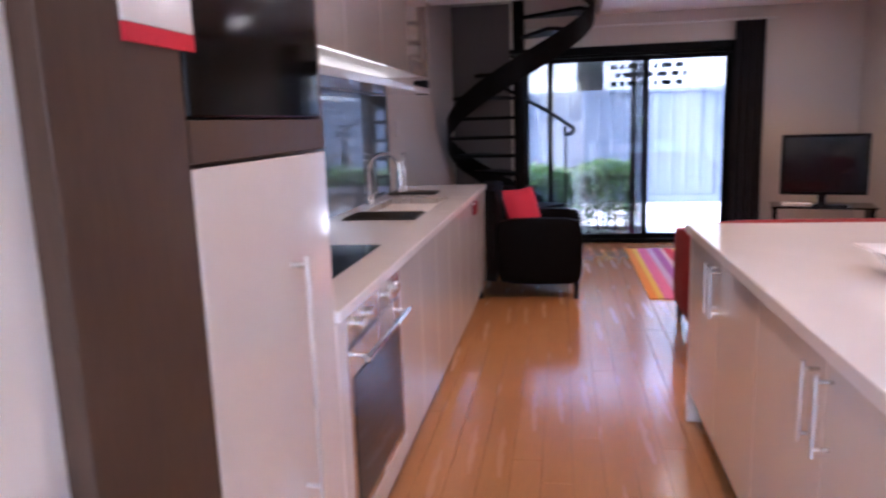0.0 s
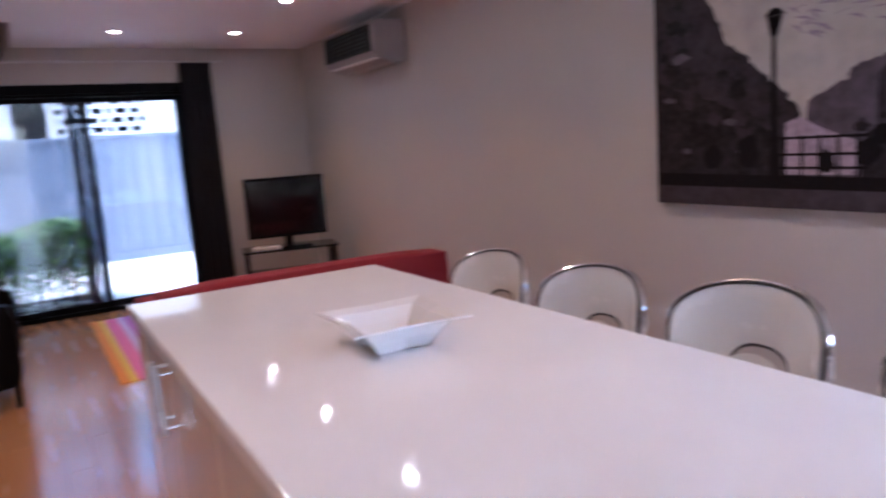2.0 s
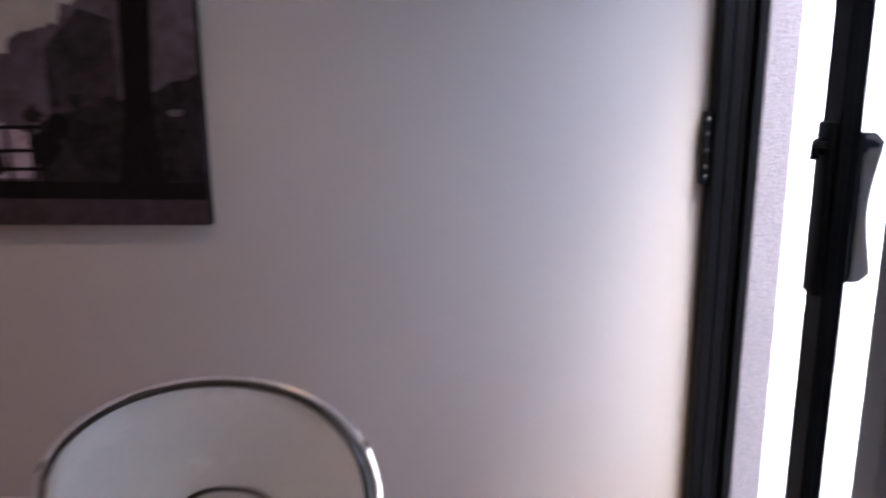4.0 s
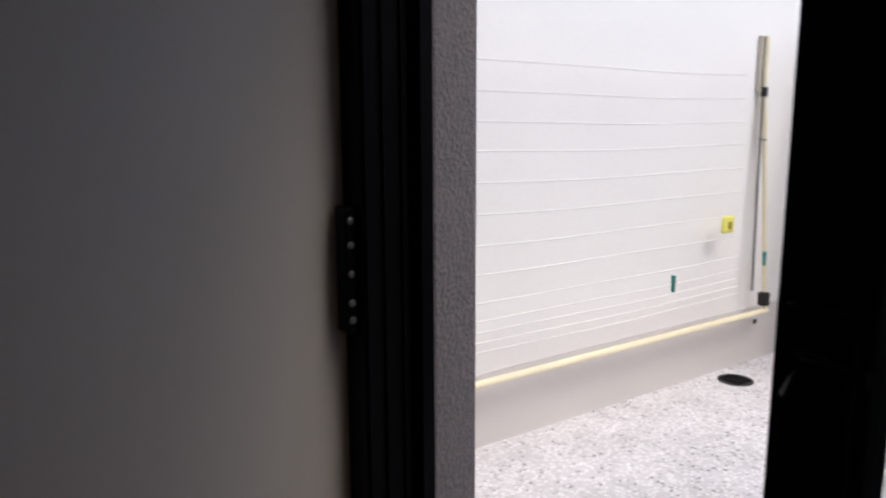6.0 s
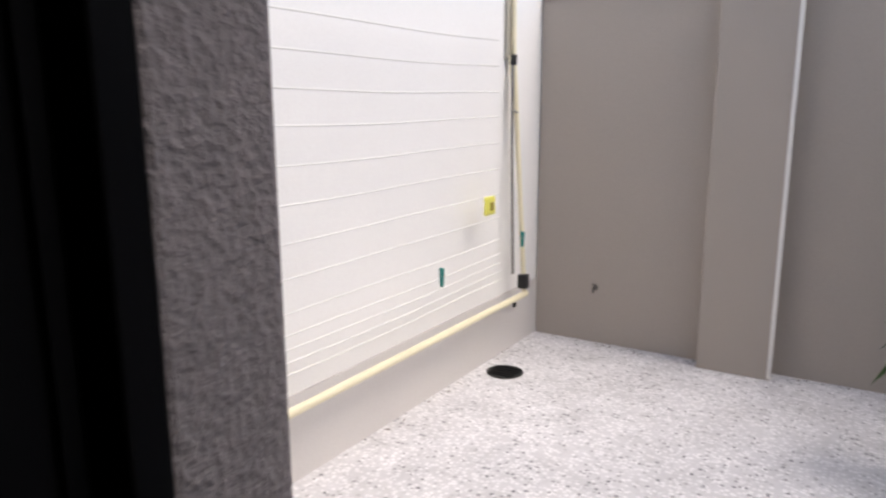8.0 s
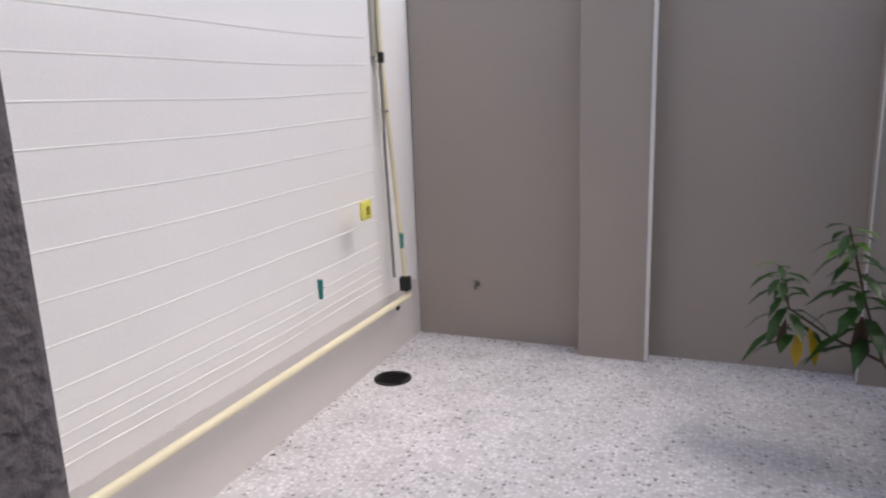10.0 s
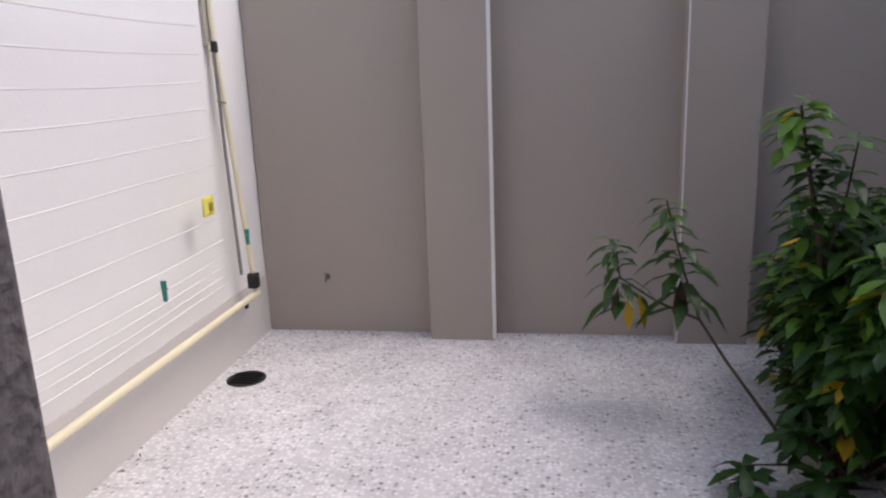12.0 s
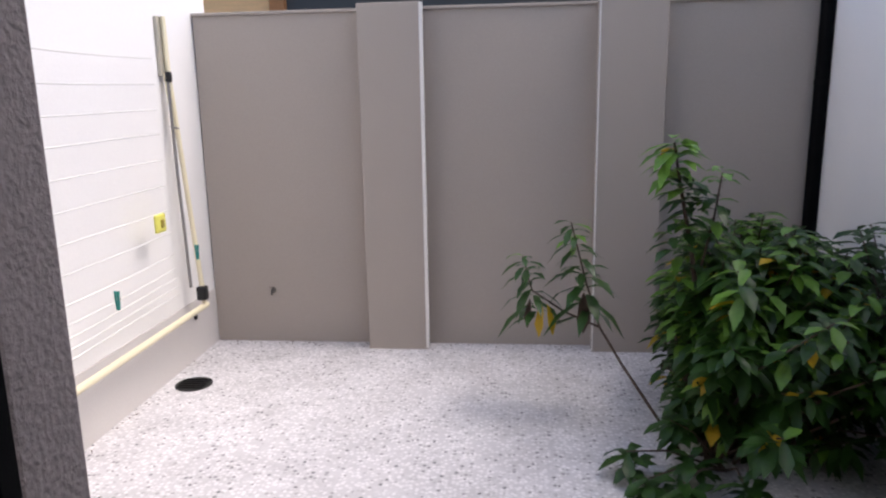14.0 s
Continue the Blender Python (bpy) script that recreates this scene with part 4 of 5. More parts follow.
# spiral stair
PX, PY, OUT = -0.74, 7.58, 0.77
STEPS, RISE, TURN = 17, 0.20, 27.0
ss = thing("spiral_stair", (PX, PY, FL), "dark steel spiral staircase rising through the ceiling", "staircase")
part("pole", tube(B(), [(PX, PY, FL), (PX, PY, 4.0)], 0.06, 18), M_DARKMETAL, ss, smooth=True)
part("foot_plate", lathe(B(), [(0.13, 0.0), (0.13, 0.012), (0.06, 0.014)], (PX, PY, FL + 0.001)), M_DARKMETAL, ss)
for k in range(1, STEPS + 1):
    a0 = radians(-30 + TURN * k)
    a1 = a0 + radians(TURN + 6)
    z = RISE * k - 0.16
    reach = OUT if k > 2 else 0.45
    pts = [(PX + 0.05 * math.cos(a0), PY + 0.05 * math.sin(a0)), *[(PX + reach * math.cos(a0 + (a1 - a0) * i / 5), PY + reach * math.sin(a0 + (a1 - a0) * i / 5)) for i in range(6)], (PX + 0.05 * math.cos(a1), PY + 0.05 * math.sin(a1))]
    part("tread", prism(B(), pts, z - 0.035, z), M_DARKMETAL, ss)


def hel(r, z0, i):
    """A point on the spiral: radius, height over the treads' line, step number."""
    a = radians(-30 + TURN * i + 16)
    return (PX + r * math.cos(a), PY + r * math.sin(a), z0 + RISE * i - 0.16)


rail = [hel(OUT - 0.02, 1.03, i / 4) for i in range(9, 22)]
curl = [Vector(rail[0]) + Vector((0.05 * math.sin(a), -0.022 * math.sin(a), -0.05 + 0.05 * math.cos(a))) for a in [0.55 * k for k in range(10, 0, -1)]]
part("newel", tube(B(), [(curl[0].x, curl[0].y, FL + 0.001), tuple(curl[0])], 0.012, 8), M_DARKMETAL, ss, smooth=True)
part("handrail", tube(B(), [*curl, *rail], 0.021, 10), M_DARKMETAL, ss, smooth=True)
bm = B()
for i in range(13, STEPS * 4):
    a, b = hel(OUT, -0.21, i / 4), hel(OUT, -0.21, (i + 1) / 4)
    c, d = hel(OUT, 0.02, i / 4), hel(OUT, 0.02, (i + 1) / 4)
    bm.faces.new([bm.verts.new(p) for p in (a, b, d, c)])
bmesh.ops.remove_doubles(bm, verts=bm.verts, dist=0.001)
bmesh.ops.solidify(bm, geom=bm.faces[:], thickness=0.008)
part("stringer", bm, M_DARKMETAL, ss, "dark curved outer stringer")

# framed canal photograph
pic = thing("picture", (XE - 0.02, 2.47, 0.99), "large black-and-white canvas of a canal with lamp post and bridge", "picture")
PY0, PY1, PZ0, PZ1 = 1.70, 3.25, 1.008, 2.14
G = lambda n_, v, q=0.12, sc=9, gr=46: mat(n_, (v, v * 0.76, v * 0.87), 0.75, vary=q, scale=sc, grain=gr, bump=0.0, spec=0.12)
g_sky, g_far, g_mid, g_dark, g_black, g_water = mat("print_sky", (0.43, 0.37, 0.32), 0.75, vary=0.24, scale=3.5, grain=12, bump=0.0, spec=0.12), G("print_far", 0.095, 0.6, 5, 22), G("print_mid", 0.036, 0.9, 6, 26), G("print_dark", 0.020, 1.0, 7, 28), G("print_black", 0.008, 0.5), G("print_water", 0.36, 0.6, 14, 40)
g_twig = G("print_twig", 0.27, 0.3)
part("canvas", box(B(), XE - 0.040, PY0, PZ0, XE - 0.002, PY1, PZ1, 0.003), g_dark, pic)


def flat(name, pts, material, layer):
    """A printed shape: fractions of the canvas's width (from its northern edge) and height."""
    bm = B()
    x = XE - 0.0405 - 0.0006 * layer
    bm.faces.new([bm.verts.new((x, PY1 - u * (PY1 - PY0), PZ0 + v * (PZ1 - PZ0))) for u, v in pts])
    part(name, bm, material, pic)


rnd = random.Random(5)


def slope(us, vs, n, jag):
    """A ragged roofline or treetop line between printed corners."""
    out = []
    for (u0, v0), (u1, v1) in zip(zip(us, vs), zip(us[1:], vs[1:])):
        out += [(u0 + (u1 - u0) * k / n + rnd.uniform(-jag, jag) * 0.5, v0 + (v1 - v0) * k / n + rnd.uniform(-jag, jag)) for k in range(n)]
    return out


flat("printed_sky", ((0.03, 0.15), (0.99, 0.15), (0.99, 0.99), (0.03, 0.99)), g_sky, 1)
flat("printed_treeline", [(0.0, 0.03), (0.498, 0.05)] + slope((0.498, 0.451, 0.391, 0.338, 0.274, 0.25, 0.22, 0.15), (0.352, 0.449, 0.519, 0.58, 0.644, 0.724, 0.79, 1.0), 5, 0.012) + [(0.15, 0.995), (0.0, 0.995)], g_mid, 2)
flat("printed_housefront", [(1.0, 0.03), (1.0, 0.80), (0.93, 0.75)] + slope((0.86, 0.822, 0.774, 0.743, 0.733, 0.693, 0.643, 0.625, 0.564, 0.501), (0.65, 0.629, 0.58, 0.575, 0.533, 0.526, 0.504, 0.466, 0.425, 0.385), 3, 0.008) + [(0.50, 0.05)], g_far, 2)
flat("printed_gable", ((0.70, 0.26), (0.84, 0.26), (0.84, 0.54), (0.775, 0.57), (0.70, 0.47)), g_mid, 2.5)
flat("printed_bank", [(1.0, 0.04), (1.0, 0.40)] + slope((1.0, 0.86, 0.76, 0.655), (0.40, 0.34, 0.31, 0.27), 5, 0.012) + [(0.655, 0.04)], g_dark, 3)
flat("printed_hedge", [(0.0, 0.06)] + slope((0.0, 0.14, 0.28, 0.44), (0.52, 0.47, 0.38, 0.27), 5, 0.025) + [(0.45, 0.06)], g_dark, 4)
for k in range(46):
    f = rnd.random()
    u, v, r = (0.02 + 0.40 * f, 0.86 - 0.55 * f - rnd.uniform(0, 0.35) * (1 - f * 0.6), rnd.uniform(0.015, 0.04)) if k % 3 else (rnd.uniform(0.66, 0.98), rnd.uniform(0.18, 0.34), rnd.uniform(0.012, 0.03))
    flat("printed_foliage", [(u + r * (1 + rnd.uniform(-0.45, 0.3)) * math.cos(a), max(0.1, v + r * 1.2 * (1 + rnd.uniform(-0.45, 0.3)) * math.sin(a))) for a in [2 * math.pi * i / 10 for i in range(10)]], (g_dark, g_mid, g_dark)[k % 3], 4.2 + 0.012 * k)
flat("printed_water", ((0.452, 0.13), (0.655, 0.13), (0.655, 0.248), (0.548, 0.307), (0.50, 0.345), (0.457, 0.324)), g_water, 4.9)
flat("printed_road", ((0.0, 0.0), (1.0, 0.0), (1.0, 0.10), (0.0, 0.10)), G("print_road", 0.05, 0.5, 6, 30), 5)
flat("printed_kerb", ((0.0, 0.08), (1.0, 0.07), (1.0, 0.115), (0.0, 0.135)), g_black, 6)
flat("printed_lamp_post", ((0.406, 0.12), (0.444, 0.12), (0.432, 0.34), (0.429, 0.66), (0.416, 0.66), (0.414, 0.34)), g_black, 7)
flat("printed_lamp", ((0.402, 0.722), (0.449, 0.722), (0.440, 0.68), (0.434, 0.65), (0.412, 0.65), (0.408, 0.68)), g_black, 8)
flat("printed_lamp_cap", ((0.394, 0.723), (0.457, 0.723), (0.436, 0.75), (0.415, 0.75)), g_black, 8)
flat("printed_trunk", ((0.825, 0.11), (0.92, 0.11), (0.905, 0.30), (0.92, 0.62), (0.955, 0.99), (0.865, 0.99), (0.858, 0.60), (0.848, 0.30)), g_black, 8)
for v in (0.15, 0.20, 0.262):
    flat("printed_rail", ((0.44, v), (0.68, v), (0.68, v + 0.010), (0.44, v + 0.010)), g_black, 7)
for k in range(5):
    flat("printed_post", ((0.45 + 0.05 * k, 0.12), (0.459 + 0.05 * k, 0.12), (0.459 + 0.05 * k, 0.275), (0.45 + 0.05 * k, 0.275)), g_black, 7)
for u, v, r in ((0.574, 0.18, 0.030), (0.68, 0.21, 0.04), (0.34, 0.22, 0.05), (0.22, 0.20, 0.04), (0.71, 0.27, 0.03)):
    flat("printed_bush", [(u + r * (1 + rnd.uniform(-0.2, 0.2)) * 0.8 * math.cos(a), v + r * 1.3 * (1 + rnd.uniform(-0.2, 0.2)) * math.sin(a)) for a in [2 * math.pi * i / 11 for i in range(11)]], g_black, 7.5)
for u, v, r in ((0.28, 0.34, 0.02), (0.33, 0.22, 0.022), (0.12, 0.23, 0.016), (0.655, 0.385, 0.018), (0.70, 0.25, 0.012), (0.10, 0.62, 0.03), (0.06, 0.45, 0.02), (0.95, 0.30, 0.015)):
    flat("printed_highlight", [(u + r * 1.3 * (1 + rnd.uniform(-0.3, 0.3)) * math.cos(a), v + r * 0.7 * (1 + rnd.uniform(-0.3, 0.3)) * math.sin(a)) for a in [2 * math.pi * i / 9 for i in range(9)]], g_far if r > 0.014 else g_twig, 6.5)
for k in range(110):
    u, v, l_ = rnd.uniform(0.46, 0.80), rnd.uniform(0.64, 0.98), rnd.uniform(0.02, 0.07)
    d = rnd.uniform(-0.05, 0.04)
    flat("printed_twig", ((u, v), (u + l_, v + d), (u + l_ * 0.6, v + d * 0.4 + 0.006)), g_twig, 1.5)

# downlights
LAMP = bpy.data.lights.new("downlight", "SPOT")
LAMP.energy, LAMP.spot_size, LAMP.spot_blend, LAMP.shadow_soft_size, LAMP.color = 1.05, radians(105), 0.6, 0.03, (1.0, 0.54, 0.26)


def downlight(x, y):
    d = thing("downlight", (x, y, CEIL), "small round recessed ceiling downlight, switched on", "lamp", "ceiling downlights")
    part("trim_ring", lathe(B(), [(0.052, -0.001), (0.052, -0.005), (0.036, -0.008), (0.034, -0.001)], (x, y, CEIL), 24), M_WHITE, d)
    part("lens", lathe(B(), [(0.033, -0.004), (0.033, -0.0015)], (x, y, CEIL), 20), M_LAMP, d, "glowing lens")
    lamp = new("downlight_bulb", LAMP)
    lamp.location = (x, y, CEIL - 0.02)


for x, ys in ((-0.17, (4.55, 3.05, 1.55)), (0.87, (7.42, 5.95, 4.50)), (1.89, (7.40, 5.95, 4.52, 3.05, 1.60))):
    for y in ys:
        downlight(x, y)
# extra lamp out of view in the hall, added to brighten it
downlight(-0.30, -1.2)


# ---- garden beyond the glazed door ----
YFN = 12.6
fen = thing("garden_fence", (1, YFN, -0.03), "blue-grey ribbed sheet-steel garden fence", "fence")
for k in range(-4, 5):
    x0, x1 = k * 1.2 - 0.1, k * 1.2 + 1.1
    bm, face, x = B(), [], x0 + 0.031
    while x < x1 - 0.23:
        face += [(x, YFN - 0.003), (x + 0.12, YFN - 0.003), (x + 0.15, YFN - 0.016), (x + 0.19, YFN - 0.016), (x + 0.22, YFN - 0.003)]
        x += 0.2267
    prism(bm, face + [(x1 - 0.031, YFN - 0.003), (x1 - 0.031, YFN + 0.003), (x0 + 0.031, YFN + 0.003)], 0.052, 1.778)
    part("sheet", bm, M_BLUEFENCE, fen)
    part("post", box(B(), x1 - 0.03, YFN - 0.05, -0.09, x1 + 0.03, YFN + 0.02, 1.86, 0.004), M_BLUEFENCE, fen)
    part("top_rail", box(B(), x0 + 0.03, YFN - 0.045, 1.78, x1 - 0.031, YFN + 0.015, 1.84, 0.004), M_BLUEFENCE, fen)
    part("bottom_rail", box(B(), x0 + 0.03, YFN - 0.045, -0.08, x1 - 0.031, YFN + 0.015, 0.05, 0.004), M_BLUEFENCE, fen)

nb = thing("neighbour_house", (0, 18, -0.12), "cream neighbouring house with a dark window and white block screen", "house")
YH = 18.0
WXa, WXb = 0.00, 0.75
bm = B()
box(bm, -8, YH, -0.12, WXa, YH + 0.2, 4.6)
box(bm, WXb, YH, -0.12, 9, YH + 0.2, 4.6)
box(bm, WXa, YH, -0.12, WXb, YH + 0.2, 1.6)
box(bm, WXa, YH, 3.2, WXb, YH + 0.2, 4.6)
part("wall", bm, M_NEIGHBOUR, nb)
win = part("window", box(B(), WXa, YH + 0.05, 1.6, WXb, YH + 0.06, 3.2), M_GLASSDARK, nb, "dark window")
bm = B()
for a in ((WXa, WXa + 0.05), (WXb - 0.05, WXb)):
    box(bm, a[0], YH + 0.02, 1.6, a[1], YH + 0.049, 3.2)
part("frame", bm, M_WHITE, win)
# flat dark panel stands in for the unlit room inside the window
part("dark_room_panel", box(B(), WXa - 0.1, YH + 0.7, 1.4, WXb + 0.1, YH + 0.75, 3.4), M_DARKROOF, nb)
part("roof", box(B(), -8.3, YH - 0.3, 4.6, 9.3, YH + 5, 4.8), M_DARKROOF, nb)
scr = thing("block_screen", (1.7, YH - 0.06, 1.4), "white openwork concrete block screen with dark gaps", "screen")
# black sheet over the house wall paints the shade in the screen's gaps
part("backing", box(B(), 0.87, YH - 0.02, 1.4, 2.62, YH - 0.002, 3.3), M_BLACK, scr, "black sheet behind the blocks, standing in for shade in the gaps")
bl = B()
box(bl, -0.434, -0.04, -0.04, 0.434, 0.04, 0.04, 0.006, 1)
sp = B()
box(sp, -0.04, -0.04, -0.0595, 0.04, 0.04, 0.0595, 0.006, 1)
course, spacer = finish("block", bl, M_BLOCK), finish("spacer_block", sp, M_BLOCK)
used = set()


def lay(proto, at):
    ob = new(proto.name.split(".")[0], proto.data) if proto in used else proto
    used.add(proto)
    ob.parent = scr
    ob.matrix_parent_inverse = Matrix()
    ob.matrix_local = Matrix.Translation(Vector(at) - scr.matrix_world.translation)


for r in range(9):
    for c in range(2):
        lay(course, (1.31 + c * 0.87, YH - 0.066, 1.46 + r * 0.20))
    for c, dx in enumerate((0.06, 0.24, 0.54, 0.84, 1.02, 1.34, 1.60)):
        lay(spacer, (0.875 + dx + (0.10 if r % 2 else 0.0), YH - 0.066, 1.56 + r * 0.20))


def leaf(bm, base, way, length, width, droop=0.3, mi=0):
    """One folded, drooping leaf blade of six faces."""
    way = Vector(way).normalized()
    side = way.cross(Vector((0, 0, 1)))
    side = side.normalized() if side.length > 0.05 else Vector((1, 0, 0))
    up = side.cross(way)
    ctr, lft, rgt = [], [], []
    for s, w in ((0.0, 0.10), (0.3, 0.70), (0.68, 1.0), (1.0, 0.0)):
        p = Vector(base) + way * length * s - Vector((0, 0, 1)) * droop * length * s * s
        ctr.append(bm.verts.new(p))
        if w:
            lft.append(bm.verts.new(p + side * width * w * 0.5 + up * width * 0.14 * w))
            rgt.append(bm.verts.new(p - side * width * w * 0.5 + up * width * 0.14 * w))
    fs = []
    for k in range(2):
        fs.append(bm.faces.new((ctr[k], ctr[k + 1], lft[k + 1], lft[k])))
        fs.append(bm.faces.new((ctr[k + 1], ctr[k], rgt[k], rgt[k + 1])))
    fs.append(bm.faces.new((ctr[2], ctr[3], lft[2])))
    fs.append(bm.faces.new((ctr[3], ctr[2], rgt[2])))
    for f in fs:
        f.material_index = mi
        f.smooth = True


hedge = thing("hedge", (0.0, 9.4, -0.03), "clipped leafy green hedge by the garden door", "hedge")
rnd = random.Random(11)
bm = B()
for k in range(8000):
    x, y = rnd.uniform(-1.1, 0.60), rnd.gauss(9.38, 0.24)
    z = -0.03 + 0.82 * rnd.random() ** 0.62 + 0.04 * math.sin(7 * x) + 0.05 * x
    d = Vector((rnd.uniform(-1, 1), rnd.uniform(-1.2, 0.8), rnd.uniform(-0.1, 1)))
    leaf(bm, (x, y, z), d, rnd.uniform(0.05, 0.09), rnd.uniform(0.025, 0.045), 0.2)
crown = part("crown", bm, M_HEDGE, hedge)
bm = B()
for k in range(14):
    x = -1.0 + 0.115 * k
    tube(bm, [(x, 9.35, -0.09), (x + rnd.uniform(-0.05, 0.05), 9.35, 0.3), (x + rnd.uniform(-0.1, 0.1), 9.35 + rnd.uniform(-0.1, 0.1), 0.7)], [0.014, 0.011, 0.005], 6)
tagged(part("branchwork", bm, M_BARK, hedge), kind="stuff")
bed = thing("garden_bed", (-0.2, 9.4, -0.03), "dark garden bed with pale stones under the hedge", "garden bed")
part("soil", box(B(), -1.3, 9.05, -0.089, 0.62, 9.75, -0.06, 0.01), M_SOIL, bed)
for k in range(60):
    r = rnd.uniform(0.02, 0.05)
    b2 = B()
    bmesh.ops.create_icosphere(b2, subdivisions=1, radius=r, matrix=Matrix.Translation((rnd.uniform(-1.2, 0.58), rnd.uniform(9.08, 9.3), r * 0.4 - 0.06)) @ Matrix.Diagonal((1.2, 1, 0.6, 1)))
    part("stone", b2, M_BLOCK, bed)

# ---- courtyard: fold-down clothesline ----
cl = thing("clothesline", (XC - 0.05, -2.3, 0.3), "cream folded wall-mounted clothesline with white cords", "clothesline")
CLX = XC - 0.115
part("front_bar", tube(B(), [(CLX, -3.50, 0.312), (CLX, -0.40, 0.312)], 0.019, 14), M_CREAM, cl, "cream front bar", True)
for y, d in ((-3.175, -1), (-0.72, 1)):
    part("wall_plate", box(B(), XC - 0.022, y + d * 0.235 - 0.030, 1.70, XC - 0.001, y + d * 0.235 + 0.022, 2.03, 0.004), M_CREAMGREY, cl, "grey-cream wall bracket")
    part("arm", tube(B(), [(XC - 0.035, y + d * 0.262, 2.03), (XC - 0.038, y + d * 0.262, 1.72), (CLX, y + d * 0.30, 0.33)], 0.015, 10), M_CREAM, cl, smooth=True)
    part("stay", tube(B(), [(XC - 0.03, y + d * 0.225, 1.72), (XC - 0.045, y + d * 0.25, 1.45), (XC - 0.05, y + d * 0.275, 1.36)], 0.007, 8), M_CREAM, cl, smooth=True)
    # cord bar, made thicker and darker to include the arm's shadow on the wall
    part("cord_bar_and_shadow", tube(B(), [(XC - 0.045, y + d * 0.235, 1.70), (XC - 0.06, y + d * 0.215, 1.15), (CLX + 0.02, y + d * 0.18, 0.46)], 0.0095, 10), M_LINEGREY, cl, "dark grey cord bar, thick and dark to take in the arm's shadow", True)
    part("pivot", box(B(), XC - 0.060, y + d * 0.245 - 0.022, 1.665, XC - 0.023, y + d * 0.245 + 0.022, 1.725, 0.008), M_RUBBER, cl, "black pivot under the wall bracket")
    part("link", tube(B(), [(XC - 0.06, y + d * 0.19, 1.415), (XC - 0.065, y + d * 0.275, 1.40)], 0.006, 8), M_LINEGREY, cl)
    part("hinge", box(B(), CLX - 0.03, y + d * 0.285 - 0.028, 0.352, CLX + 0.03, y + d * 0.285 + 0.028, 0.44, 0.01), M_RUBBER, cl, "black corner joint")
for k, z in enumerate((0.465, 0.51, 0.56, 0.615, 0.70, 0.83, 0.96, 1.10, 1.24, 1.38, 1.51, 1.645, 1.78)):
    sag = [(CLX + 0.01 + 0.02 * k / 12, -3.16 - 0.02 * (12 - k) / 12 + (2.42 * i / 10), z - 0.012 * math.sin(math.pi * i / 10) + 0.003 * math.sin(k * 7 + i)) for i in range(11)]
    part("cord", tube(B(), sag, 0.0036, 6), M_CORD, cl, smooth=True)


def peg(y, z, material, label, size):
    p = thing("clothes_peg", (CLX, y, z), label, "peg")
    for a in (-1, 1):
        bm = B()
        box(bm, -0.005, -0.006, -size, 0.005, 0.006, size, 0.002)
        bmesh.ops.transform(bm, matrix=pose(CLX + a * 0.006, y, z, 0, a * 2.5, 0), verts=bm.verts)
        part("half", bm, material, p)
    part("spring", tube(B(), [(CLX - 0.016, y, z + 0.01), (CLX + 0.016, y, z + 0.01)], 0.005, 8), M_STEEL, p)


peg(-2.536, 0.612, M_PEGGREEN, "teal plastic clothes peg clipped on a cord", 0.048)
peg(-3.435, 0.66, M_PEGGREEN, "teal plastic clothes peg clipped near the arm", 0.045)
tag = thing("yellow_tag", (CLX, -3.015, 0.905), "yellow plastic peg holder hanging on the cords", "tag")
bm = B()
box(bm, CLX - 0.012, -3.070, 0.860, CLX + 0.004, -2.958, 0.960, 0.012)
part("plate", bm, M_PEGYELLOW, tag)
part("peg", box(B(), CLX - 0.022, -3.035, 0.885, CLX - 0.0125, -3.005, 0.930, 0.004), M_TAG, tag, "olive peg on the tag")

drain = thing("floor_drain", (4.184, -3.11, ZG), "round black iron floor drain grate", "drain")
part("ring", lathe(B(), [(0.105, 0.001), (0.105, 0.006), (0.090, 0.006), (0.090, 0.001)], (4.184, -3.11, ZG), 32), M_RUBBER, drain)
part("grate", lathe(B(), [(0.089, 0.001), (0.089, 0.004), (0.01, 0.003)], (4.184, -3.11, ZG), 32), M_RUBBER, drain)
for k in range(5):
    part("bar", box(B(), 4.184 - 0.075, -3.11 - 0.06 + 0.03 * k - 0.004, ZG + 0.0045, 4.184 + 0.075, -3.11 - 0.06 + 0.03 * k + 0.004, ZG + 0.009), M_DARKMETAL, drain)

gt = thing("garden_tap", (3.944, YF, 0.30), "small dull metal garden tap on the taupe wall", "tap")
part("flange", lathe(B(), [(0.028, 0.0), (0.028, 0.006), (0.012, 0.01)], (0, 0, 0), 16), M_TAP, gt).matrix_local = pose(0, 0.001, 0, -90, 0, 0)
part("body", tube(B(), [(3.944, YF + 0.008, 0.30), (3.944, YF + 0.05, 0.30), (3.944, YF + 0.066, 0.288), (3.944, YF + 0.068, 0.262)], [0.011, 0.013, 0.012, 0.011], 12), M_TAP, gt, smooth=True)
part("handle", box(B(), 3.944 - 0.028, YF + 0.030, 0.335, 3.944 + 0.028, YF + 0.044, 0.343, 0.003), M_TAP, gt)
part("spindle", tube(B(), [(3.944, YF + 0.037, 0.305), (3.944, YF + 0.037, 0.336)], 0.006, 8), M_TAP, gt)
gt.scale = (0.62, 0.62, 0.62)
vent = thing("wall_bolt", (XC - 0.006, -3.55, 0.21), "small dark bolt in the wall base", "bolt")
part("head", box(B(), XC - 0.022, -3.565, 0.195, XC - 0.0065, -3.535, 0.225, 0.006), M_RUBBER, vent)

